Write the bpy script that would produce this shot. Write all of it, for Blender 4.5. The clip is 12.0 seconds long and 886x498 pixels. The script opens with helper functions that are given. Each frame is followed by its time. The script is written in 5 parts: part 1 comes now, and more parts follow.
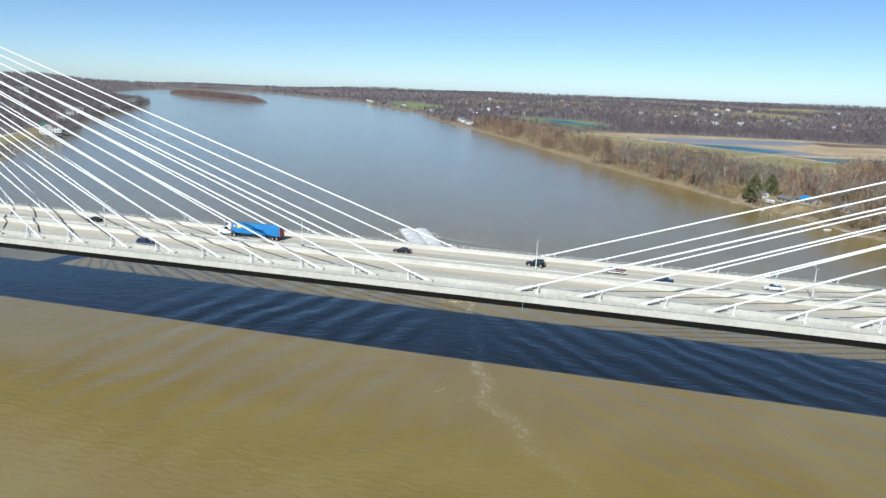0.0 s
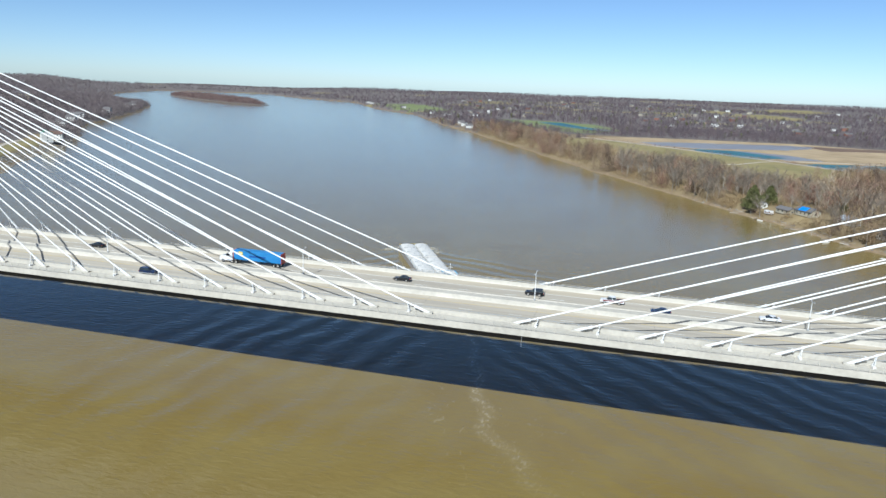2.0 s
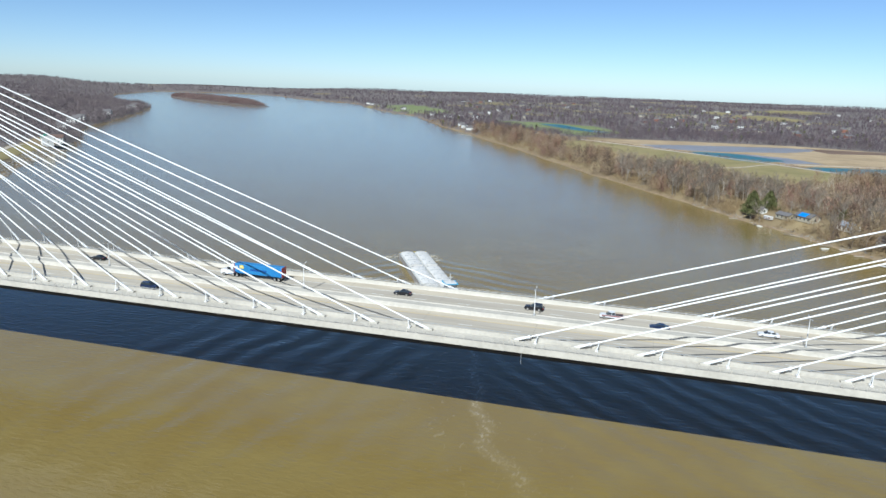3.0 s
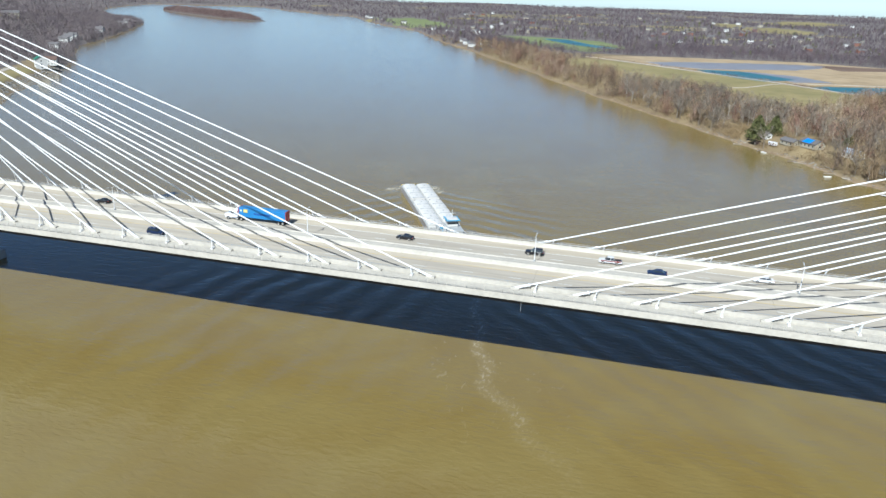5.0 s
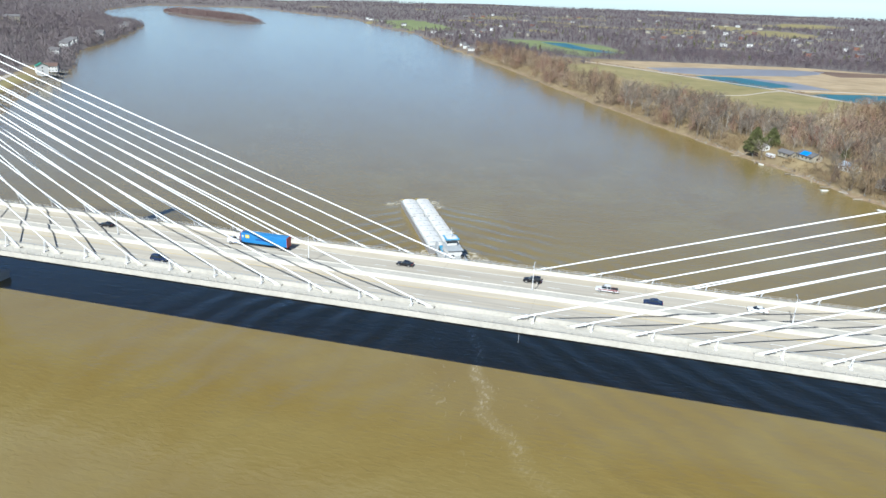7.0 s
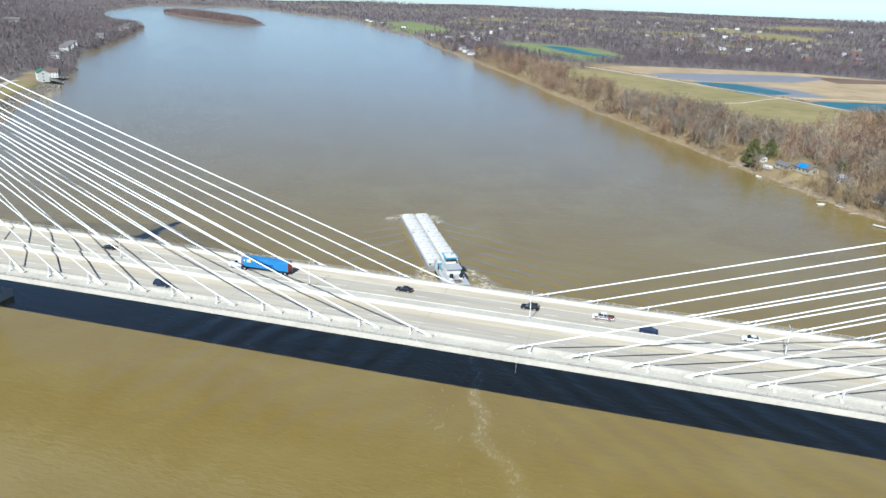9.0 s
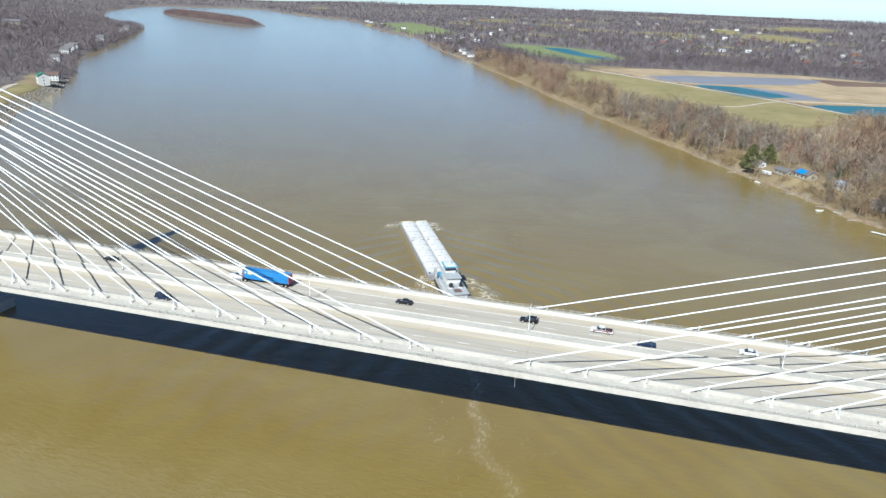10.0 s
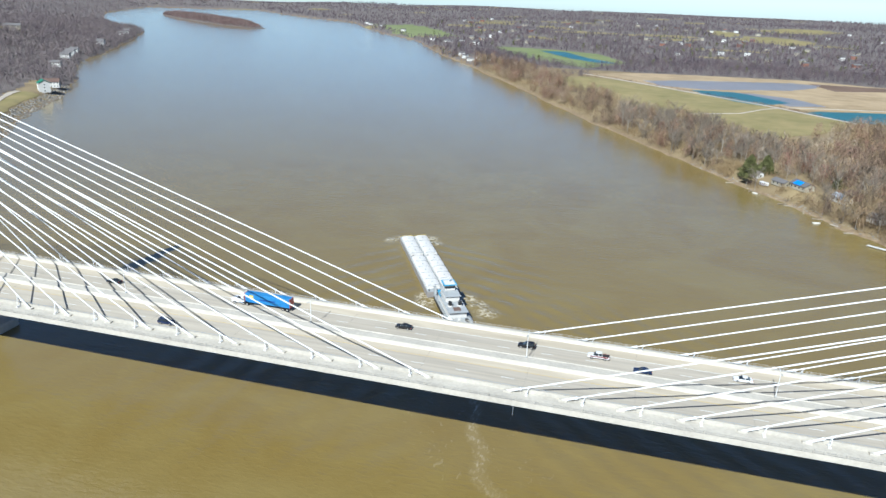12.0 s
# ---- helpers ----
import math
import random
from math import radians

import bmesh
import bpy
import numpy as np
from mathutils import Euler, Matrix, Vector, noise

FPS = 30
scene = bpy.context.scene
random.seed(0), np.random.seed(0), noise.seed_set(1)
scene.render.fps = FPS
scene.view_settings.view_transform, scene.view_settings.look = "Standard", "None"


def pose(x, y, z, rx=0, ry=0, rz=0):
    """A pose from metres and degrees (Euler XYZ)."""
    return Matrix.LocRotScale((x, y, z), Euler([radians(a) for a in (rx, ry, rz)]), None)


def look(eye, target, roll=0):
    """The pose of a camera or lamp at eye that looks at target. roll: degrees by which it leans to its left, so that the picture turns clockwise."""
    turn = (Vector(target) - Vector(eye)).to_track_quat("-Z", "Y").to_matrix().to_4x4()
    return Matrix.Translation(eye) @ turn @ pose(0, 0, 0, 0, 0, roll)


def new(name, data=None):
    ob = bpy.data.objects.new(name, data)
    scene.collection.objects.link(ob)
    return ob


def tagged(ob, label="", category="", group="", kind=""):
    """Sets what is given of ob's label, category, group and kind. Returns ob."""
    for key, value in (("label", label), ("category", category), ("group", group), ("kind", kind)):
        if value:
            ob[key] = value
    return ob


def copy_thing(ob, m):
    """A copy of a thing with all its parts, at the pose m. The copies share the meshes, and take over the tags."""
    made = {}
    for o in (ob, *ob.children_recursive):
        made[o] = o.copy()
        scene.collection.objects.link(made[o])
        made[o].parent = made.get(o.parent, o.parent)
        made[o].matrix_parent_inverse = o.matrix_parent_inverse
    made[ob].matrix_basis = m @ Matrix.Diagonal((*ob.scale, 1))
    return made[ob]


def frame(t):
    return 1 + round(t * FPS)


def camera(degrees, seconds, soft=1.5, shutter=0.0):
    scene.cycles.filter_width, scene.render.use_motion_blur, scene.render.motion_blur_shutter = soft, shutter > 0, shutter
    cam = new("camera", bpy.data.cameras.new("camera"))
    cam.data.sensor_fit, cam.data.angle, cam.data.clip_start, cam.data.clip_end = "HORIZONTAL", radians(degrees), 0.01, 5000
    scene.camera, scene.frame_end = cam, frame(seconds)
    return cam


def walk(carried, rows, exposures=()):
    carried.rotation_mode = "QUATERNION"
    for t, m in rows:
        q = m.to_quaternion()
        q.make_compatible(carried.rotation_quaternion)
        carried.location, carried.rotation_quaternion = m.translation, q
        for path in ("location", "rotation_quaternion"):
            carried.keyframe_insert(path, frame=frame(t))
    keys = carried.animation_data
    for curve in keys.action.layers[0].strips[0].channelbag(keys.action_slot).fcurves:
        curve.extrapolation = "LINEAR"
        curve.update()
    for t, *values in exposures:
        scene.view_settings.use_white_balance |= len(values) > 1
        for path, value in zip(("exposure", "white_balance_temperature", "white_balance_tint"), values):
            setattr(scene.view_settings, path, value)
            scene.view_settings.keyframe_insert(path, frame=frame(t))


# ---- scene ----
# World: x along the bridge, y upstream across it, z up from the river's surface.
cam = camera(64.74, 12.0)
DECK = 28.8


def station(t):
    """Camera place while it climbs."""
    return 32.3 - 0.085 * t, -169.4, 73.45 + 4.02 * t


ROWS = [(0.0, 15.15, -13.22, -2.14), (1.25, 15.15, -13.25, -2.10), (2.5, 15.16, -13.27, -2.05), (3.4, 15.18, -13.28, -2.02),
        (4.1, 15.19, -13.30, -1.98), (4.3, 15.20, -13.68, -1.95), (4.4, 15.21, -14.77, -1.92), (4.5, 15.22, -16.17, -1.90),
        (4.6, 15.23, -17.45, -1.86), (4.7, 15.24, -18.68, -1.83), (4.8, 15.25, -19.56, -1.80), (4.9, 15.26, -20.02, -1.77),
        (5.0, 15.27, -20.11, -1.75), (5.5, 15.27, -20.11, -1.75), (7.2, 15.27, -20.14, -1.86), (9.0, 15.26, -20.18, -1.99),
        (10.5, 15.24, -20.21, -2.00), (12.0, 15.22, -20.24, -2.02)]
EXPOSURE = 1.0
walk(cam, [(t, pose(*station(t), 90 + pitch, roll, yaw)) for t, yaw, pitch, roll in ROWS],
     [(t, EXPOSURE + e, 5760, 4) for t, e in ((0.0, -0.27), (4.5, -0.27), (5.4, -0.02), (12.0, -0.04))])

# ---- light ----
TO_SUN = Vector((-0.165, -1.085, 1.0)).normalized()
SUN_UP = math.asin(TO_SUN.z)
world = bpy.data.worlds.new("world")
scene.world = world
world.use_nodes = True
wn = world.node_tree.nodes
sky = wn.new("ShaderNodeTexSky")
sky.sky_type, sky.sun_disc = "NISHITA", False
sky.sun_elevation, sky.sun_rotation = SUN_UP, math.atan2(TO_SUN.x, TO_SUN.y)
sky.air_density, sky.dust_density, sky.ozone_density = 0.6, 0.2, 3.2
world.node_tree.links.new(sky.outputs[0], wn["Background"].inputs[0])
wn["Background"].inputs[1].default_value = 0.067
sun_data = bpy.data.lights.new("sun", "SUN")
sun_data.energy, sun_data.angle, sun_data.color = 5.0, radians(0.53), (1.0, 0.965, 0.90)
sun = new("sun", sun_data)
sun.matrix_world = look((0, 0, 0), -TO_SUN)


# ---- materials ----
def material(name, color, rough=0.7, metal=0.0, var=0.25, scale=1.0, bump=0.0, color2=None, coarse=0.12, obj_random=0.0,
             island=0.0, spec=0.5, stretch=None):
    """A surface whose colour varies at two scales, by object or by loose piece."""
    m = bpy.data.materials.new(name)
    m.use_nodes = True
    nt = m.node_tree
    n, l = nt.nodes, nt.links
    b = n["Principled BSDF"]
    b.inputs["Roughness"].default_value, b.inputs["Metallic"].default_value = rough, metal
    b.inputs["Specular IOR Level"].default_value = spec
    geo = n.new("ShaderNodeNewGeometry")
    where = geo.outputs["Position"]
    if stretch:
        mp = n.new("ShaderNodeMapping")
        mp.inputs["Scale"].default_value = stretch
        l.new(where, mp.inputs["Vector"])
        where = mp.outputs[0]
    fine = n.new("ShaderNodeTexNoise")
    fine.inputs["Scale"].default_value, fine.inputs["Detail"].default_value = scale, 5
    wide = n.new("ShaderNodeTexNoise")
    wide.inputs["Scale"].default_value, wide.inputs["Detail"].default_value = scale * coarse, 3
    l.new(where, fine.inputs["Vector"])
    l.new(where, wide.inputs["Vector"])
    add = n.new("ShaderNodeMath")
    add.operation = "MULTIPLY_ADD"
    add.inputs[1].default_value = 0.5
    l.new(fine.outputs["Fac"], add.inputs[0])
    half = n.new("ShaderNodeMath")
    half.operation = "MULTIPLY"
    half.inputs[1].default_value = 0.5
    l.new(wide.outputs["Fac"], half.inputs[0])
    l.new(half.outputs[0], add.inputs[2])
    fac = add.outputs[0]
    for amount, src in ((obj_random, None), (island, geo.outputs["Random Per Island"])):
        if amount:
            if src is None:
                src = n.new("ShaderNodeObjectInfo").outputs["Random"]
            mix = n.new("ShaderNodeMix")
            mix.inputs[0].default_value = amount
            l.new(fac, mix.inputs[2])
            l.new(src, mix.inputs[3])
            fac = mix.outputs[0]
    ramp = n.new("ShaderNodeValToRGB")
    spread = 0.18 if not (obj_random or island) else 0.35
    ramp.color_ramp.elements[0].position, ramp.color_ramp.elements[1].position = 0.5 - spread, 0.5 + spread
    c2 = color2 or tuple(min(1, c * (1 + var)) for c in color)
    c1 = color if color2 else tuple(c * (1 - var) for c in color)
    ramp.color_ramp.elements[0].color, ramp.color_ramp.elements[1].color = (*c1, 1), (*c2, 1)
    l.new(fac, ramp.inputs[0])
    l.new(ramp.outputs[0], b.inputs["Base Color"])
    if bump:
        bp = n.new("ShaderNodeBump")
        bp.inputs["Strength"].default_value, bp.inputs["Distance"].default_value = 0.6, bump
        l.new(fine.outputs["Fac"], bp.inputs["Height"])
        l.new(bp.outputs[0], b.inputs["Normal"])
    return m


CONCRETE = material("weathered concrete", (0.384, 0.365, 0.326), 0.85, var=0.12, scale=0.6, bump=0.01)
DECKTOP = material("beige deck concrete", (0.298, 0.258, 0.196), 0.88, color2=(0.425, 0.374, 0.294), scale=0.5, bump=0.01, stretch=(0.15, 1, 1))
LITTER = material("grey-brown woodland litter", (0.078, 0.064, 0.060), 0.95, color2=(0.130, 0.110, 0.100), scale=0.05, coarse=0.2)
LANE = material("tyre-worn grey pavement", (0.250, 0.224, 0.184), 0.85, color2=(0.395, 0.354, 0.290), scale=0.7, stretch=(0.06, 1, 1))
PALE = material("pale barrier concrete", (0.352, 0.328, 0.284), 0.8, var=0.16, scale=1.2, bump=0.008)
WHITE = material("white paint", (0.528, 0.528, 0.52), 0.45, var=0.04, scale=0.8)
LINE_W = material("white road paint", (0.499, 0.499, 0.48), 0.7, var=0.1, scale=2)
LINE_Y = material("faded yellow road paint", (0.397, 0.294, 0.115), 0.7, var=0.12, scale=2)
JOINT = material("dusty joint seal", (0.173, 0.16, 0.141), 0.9, var=0.2, scale=2)
STEEL_DK = material("dark weathering steel", (0.022, 0.018, 0.016), 0.7, var=0.3, scale=0.5)
GALV = material("galvanised steel", (0.288, 0.294, 0.294), 0.45, metal=0.3, var=0.1, scale=2)
RUBBER = material("tyre rubber", (0.02, 0.02, 0.02), 0.8, var=0.3, scale=6)
GLASSY = material("dark glazing", (0.02, 0.025, 0.03), 0.08, var=0.2, scale=3)
CHROME = material("polished metal", (0.7, 0.7, 0.7), 0.2, metal=0.9, var=0.1, scale=3)
BLACK = material("black car paint", (0.012, 0.012, 0.014), 0.2, var=0.2, scale=2)
NAVY = material("dark blue car paint", (0.015, 0.025, 0.06), 0.2, var=0.2, scale=2)
SILVER = material("silver car paint", (0.44, 0.448, 0.456), 0.25, metal=0.5, var=0.05, scale=2)
MAROON = material("maroon and white car paint", (0.128, 0.019, 0.019), 0.25, var=0.15, scale=2)
CARWHITE = material("white car paint", (0.512, 0.512, 0.512), 0.25, var=0.03, scale=2)
BLUE_BOX = material("bright blue trailer paint", (0.019, 0.128, 0.32), 0.4, color2=(0.032, 0.173, 0.371), scale=1.5, spec=0.4)
LETTER = material("darker blue lettering", (0.01, 0.058, 0.211), 0.4, var=0.1, scale=2)
YELLOW = material("yellow decal", (0.544, 0.397, 0.019), 0.5, var=0.05, scale=3)
RED = material("red paint", (0.32, 0.026, 0.019), 0.5, var=0.1, scale=3)
BLUE_TRIM = material("sky blue boat paint", (0.032, 0.224, 0.384), 0.45, var=0.1, scale=2)
BOATGREY = material("grey deck paint", (0.269, 0.282, 0.288), 0.65, var=0.2, scale=1.0)
HULL = material("black hull paint", (0.013, 0.013, 0.014), 0.5, var=0.3, scale=1.0)
BARGEW = material("pale barge cover", (0.42, 0.405, 0.38), 0.55, color2=(0.52, 0.505, 0.48), scale=0.5)
BARGEHULL = material("barge hull steel", (0.192, 0.179, 0.173), 0.6, var=0.3, scale=0.8)
GROUND = material("leaf litter and dry grass", (0.110, 0.077, 0.042), 0.95, color2=(0.225, 0.172, 0.088), scale=0.05, coarse=0.2)
GRASS = material("early spring grass", (0.135, 0.120, 0.040), 0.95, color2=(0.235, 0.185, 0.080), scale=0.06, coarse=0.3)
GREEN = material("bright green turf", (0.096, 0.122, 0.038), 0.95, color2=(0.16, 0.179, 0.07), scale=0.03)
TAN = material("tan stubble field", (0.195, 0.140, 0.074), 0.95, color2=(0.345, 0.262, 0.158), scale=0.05, coarse=0.3)
MUD = material("wet brown field", (0.083, 0.051, 0.032), 0.8, color2=(0.141, 0.09, 0.058), scale=0.03)
GRAVEL = material("pale gravel road", (0.333, 0.294, 0.243), 0.95, var=0.15, scale=0.4)
ROCK = material("grey riprap stone", (0.102, 0.096, 0.09), 0.9, color2=(0.269, 0.256, 0.23), scale=0.6, obj_random=0.0, island=0.6)
BARK = material("pale bark", (0.109, 0.086, 0.064), 0.95, color2=(0.333, 0.301, 0.256), scale=1.0, obj_random=0.5)
TWIG = material("bare brown twigs", (0.077, 0.059, 0.045), 0.95, color2=(0.211, 0.176, 0.134), scale=0.3, obj_random=0.5)
SCRUB = material("tan scrub twigs", (0.112, 0.072, 0.034), 0.95, color2=(0.275, 0.195, 0.096), scale=0.05, island=0.5)
CEDAR = material("olive-green cedar needles", (0.038, 0.046, 0.012), 0.9, color2=(0.11, 0.112, 0.034), scale=0.3, island=0.5)
BRICK = material("reddish house brick", (0.179, 0.083, 0.058), 0.85, var=0.2, scale=1)
SIDING = material("white house siding", (0.48, 0.474, 0.448), 0.7, var=0.06, scale=1)
CREAM = material("weathered cream siding", (0.282, 0.256, 0.198), 0.8, var=0.15, scale=0.8)
SHINGLE = material("grey roof shingle", (0.102, 0.096, 0.096), 0.9, var=0.25, scale=0.6, obj_random=0.4)
GREENROOF = material("green metal roof", (0.019, 0.128, 0.07), 0.45, var=0.1, scale=1)
BROWNROOF = material("brown shingle roof", (0.102, 0.064, 0.051), 0.9, var=0.2, scale=1)
PALEROOF = material("pale blue-grey metal roof", (0.24, 0.28, 0.32), 0.5, var=0.08, scale=1)
TARP = material("bright blue roof tarpaulin", (0.013, 0.16, 0.48), 0.4, var=0.1, scale=1)
POND = material("turquoise pond water", (0.006, 0.064, 0.068), 0.3, color2=(0.010, 0.086, 0.088), scale=0.05, spec=0.1)
SHALLOW = material("shallow grey floodwater", (0.155, 0.135, 0.122), 0.3, color2=(0.21, 0.175, 0.145), scale=0.03, spec=0.2)


def river_material():
    """Silty river water: brown body, sky on its ripples, swells and foam behind the towboat."""
    m = bpy.data.materials.new("silty river water")
    m.use_nodes = True
    nt = m.node_tree
    n, l = nt.nodes, nt.links
    b = n["Principled BSDF"]
    b.inputs["IOR"].default_value = 1.58
    geo = n.new("ShaderNodeNewGeometry")
    pos = geo.outputs["Position"]

    def math_node(op, a, c, d=None):
        k = n.new("ShaderNodeMath")
        k.operation = op
        for i, s in enumerate((a, c, d)):
            if s is None:
                continue
            if isinstance(s, (int, float)):
                k.inputs[i].default_value = s
            else:
                l.new(s, k.inputs[i])
        return k.outputs[0]

    def noise_node(scale, detail, stretch=(1, 1, 1), turn=0.0, distort=0.0):
        mp = n.new("ShaderNodeMapping")
        mp.inputs["Scale"].default_value, mp.inputs["Rotation"].default_value = stretch, (0, 0, turn)
        l.new(pos, mp.inputs["Vector"])
        t = n.new("ShaderNodeTexNoise")
        t.inputs["Scale"].default_value, t.inputs["Detail"].default_value, t.inputs["Distortion"].default_value = scale, detail, distort
        l.new(mp.outputs[0], t.inputs["Vector"])
        return t.outputs["Fac"]

    def smooth(v, lo, hi):
        k = n.new("ShaderNodeMapRange")
        k.interpolation_type = "SMOOTHSTEP"
        k.inputs["From Min"].default_value, k.inputs["From Max"].default_value = lo, hi
        l.new(v, k.inputs["Value"])
        return k.outputs[0]

    silt = noise_node(0.02, 4, distort=1.5)
    ramp = n.new("ShaderNodeValToRGB")
    ramp.color_ramp.elements[0].position, ramp.color_ramp.elements[1].position = 0.3, 0.72
    ramp.color_ramp.elements[0].color, ramp.color_ramp.elements[1].color = (0.148, 0.105, 0.032, 1), (0.168, 0.128, 0.046, 1)
    l.new(silt, ramp.inputs[0])
    # along and across the tow's heading
    xyz = n.new("ShaderNodeSeparateXYZ")
    turn = n.new("ShaderNodeMapping")
    turn.vector_type = "TEXTURE"
    turn.inputs["Location"].default_value, turn.inputs["Rotation"].default_value = (-35.0, 69.0, 0), (0, 0, radians(28.0))
    l.new(pos, turn.inputs["Vector"])
    l.new(turn.outputs[0], xyz.inputs[0])
    across, along = xyz.outputs["X"], xyz.outputs["Y"]
    astern = math_node("MULTIPLY", along, -1.0)
    width = math_node("MULTIPLY_ADD", math_node("MAXIMUM", astern, 0.0), 0.018, 1.3)
    bend = math_node("MAXIMUM", math_node("MULTIPLY_ADD", astern, -0.217, 15.0), math_node("MULTIPLY_ADD", astern, 0.15, -18.8))
    bend = math_node("MULTIPLY_ADD", math_node("SINE", math_node("MULTIPLY", along, 0.28), 0.0), 1.1, bend)
    off = math_node("ABSOLUTE", math_node("SUBTRACT", across, bend), 0.0)
    core = math_node("SUBTRACT", 1.0, smooth(math_node("DIVIDE", off, width), 0.1, 1.2))
    fade = math_node("MULTIPLY", smooth(astern, -6.0, 6.0), math_node("SUBTRACT", 1.0, smooth(astern, 60.0, 150.0)))
    froth = smooth(noise_node(0.9, 7, (1, 0.5, 1), radians(-28), 0.5), 0.46, 0.80)
    foam = math_node("MULTIPLY", math_node("MULTIPLY", core, fade), math_node("MULTIPLY_ADD", froth, 0.8, 0.12))
    speck = math_node("MULTIPLY", math_node("MULTIPLY", smooth(noise_node(0.35, 7, (1, 0.5, 1), 0.3, 2.0), 0.63, 0.72),
                                            math_node("SUBTRACT", 1.0, smooth(off, 8.0, 34.0))), fade)
    foam = math_node("MINIMUM", math_node("MULTIPLY_ADD", speck, 0.16, math_node("MULTIPLY", foam, 0.62)), 1.0)
    # broken water at the tow's bow corners and round the towboat's stern
    wash = None
    for px, py, size in ((-80, 154, 5), (-77, 159, 5), (-69, 161, 5), (-61, 163, 6), (-57, 158, 5), (-44, 92, 5), (-41, 86, 7), (-25, 96, 5), (-20, 91, 6), (-15, 84, 7), (-22, 62, 9)):
        k = n.new("ShaderNodeVectorMath")
        k.operation = "DISTANCE"
        k.inputs[1].default_value = (px, py, 0)
        l.new(pos, k.inputs[0])
        ring = math_node("SUBTRACT", 1.0, smooth(k.outputs["Value"], size * 0.15, size))
        wash = ring if wash is None else math_node("MAXIMUM", wash, ring)
    wash = math_node("MULTIPLY", wash, smooth(noise_node(0.45, 6, (1, 1, 1), 0.0, 1.0), 0.40, 0.66))
    foam = math_node("MAXIMUM", foam, math_node("MULTIPLY", wash, 0.95))
    mix = n.new("ShaderNodeMix")
    mix.data_type = "RGBA"
    l.new(foam, mix.inputs[0])
    l.new(ramp.outputs[0], mix.inputs[6])
    mix.inputs[7].default_value = (0.46, 0.41, 0.31, 1)
    l.new(mix.outputs[2], b.inputs["Base Color"])
    l.new(math_node("MULTIPLY_ADD", foam, 0.45, 0.10), b.inputs["Roughness"])
    # ripples, wind chop, and the divergent swells of the wake
    ripple = noise_node(0.75, 5, (0.4, 1, 1), radians(-14), 0.7)
    chop = noise_node(0.12, 4, (0.35, 1, 1), radians(10), 0.6)
    h = math_node("MULTIPLY_ADD", chop, 0.30, math_node("MULTIPLY", ripple, 0.30))
    for side, ang, beat in ((-1, 9, 0.027), (1, -46, 0.034)):
        mp = n.new("ShaderNodeMapping")
        mp.inputs["Rotation"].default_value = (0, 0, radians(ang))
        l.new(pos, mp.inputs["Vector"])
        w = n.new("ShaderNodeTexWave")
        w.inputs["Scale"].default_value, w.inputs["Distortion"].default_value = beat, 4.2
        w.inputs["Detail"].default_value, w.inputs["Detail Scale"].default_value = 3.0, 1.2
        l.new(mp.outputs[0], w.inputs["Vector"])
        lean = math_node("MULTIPLY", across, float(side))
        arm = math_node("MULTIPLY", smooth(lean, 2.0, 18.0), math_node("SUBTRACT", 1.0, smooth(lean, 75.0, 140.0)))
        reach = math_node("MULTIPLY", smooth(math_node("MULTIPLY_ADD", lean, -0.8, astern), -90.0, -40.0), math_node("SUBTRACT", 1.0, smooth(astern, 90.0, 190.0)))
        h = math_node("MULTIPLY_ADD", math_node("MULTIPLY", w.outputs["Fac"], math_node("MULTIPLY", arm, reach)), 0.58 if side < 0 else 0.36, h)
    # bow swells that spread on both sides of the tow
    for side, ang, rim in ((-1, 38, -4.0), (1, -74, -18.0)):
        mp = n.new("ShaderNodeMapping")
        mp.inputs["Rotation"].default_value = (0, 0, radians(ang))
        l.new(pos, mp.inputs["Vector"])
        w = n.new("ShaderNodeTexWave")
        w.inputs["Scale"].default_value, w.inputs["Distortion"].default_value = 0.034, 2.5
        w.inputs["Detail"].default_value, w.inputs["Detail Scale"].default_value = 2.0, 1.0
        l.new(mp.outputs[0], w.inputs["Vector"])
        lean = math_node("MULTIPLY_ADD", across, float(side), rim if side > 0 else -rim)
        arm = math_node("MULTIPLY", smooth(lean, 0.0, 5.0), math_node("SUBTRACT", 1.0, smooth(lean, 25.0, 60.0)))
        reach = math_node("MULTIPLY", smooth(along, -15.0, 10.0), math_node("SUBTRACT", 1.0, smooth(math_node("MULTIPLY_ADD", lean, 1.1, along), 88.0, 108.0)))
        h = math_node("MULTIPLY_ADD", math_node("MULTIPLY", w.outputs["Fac"], math_node("MULTIPLY", arm, reach)), 0.42, h)
    h = math_node("MULTIPLY_ADD", foam, 0.3, h)
    bp = n.new("ShaderNodeBump")
    bp.inputs["Strength"].default_value, bp.inputs["Distance"].default_value = 0.40, 1.0
    l.new(h, bp.inputs["Height"])
    l.new(bp.outputs[0], b.inputs["Normal"])
    return m


RIVER = river_material()


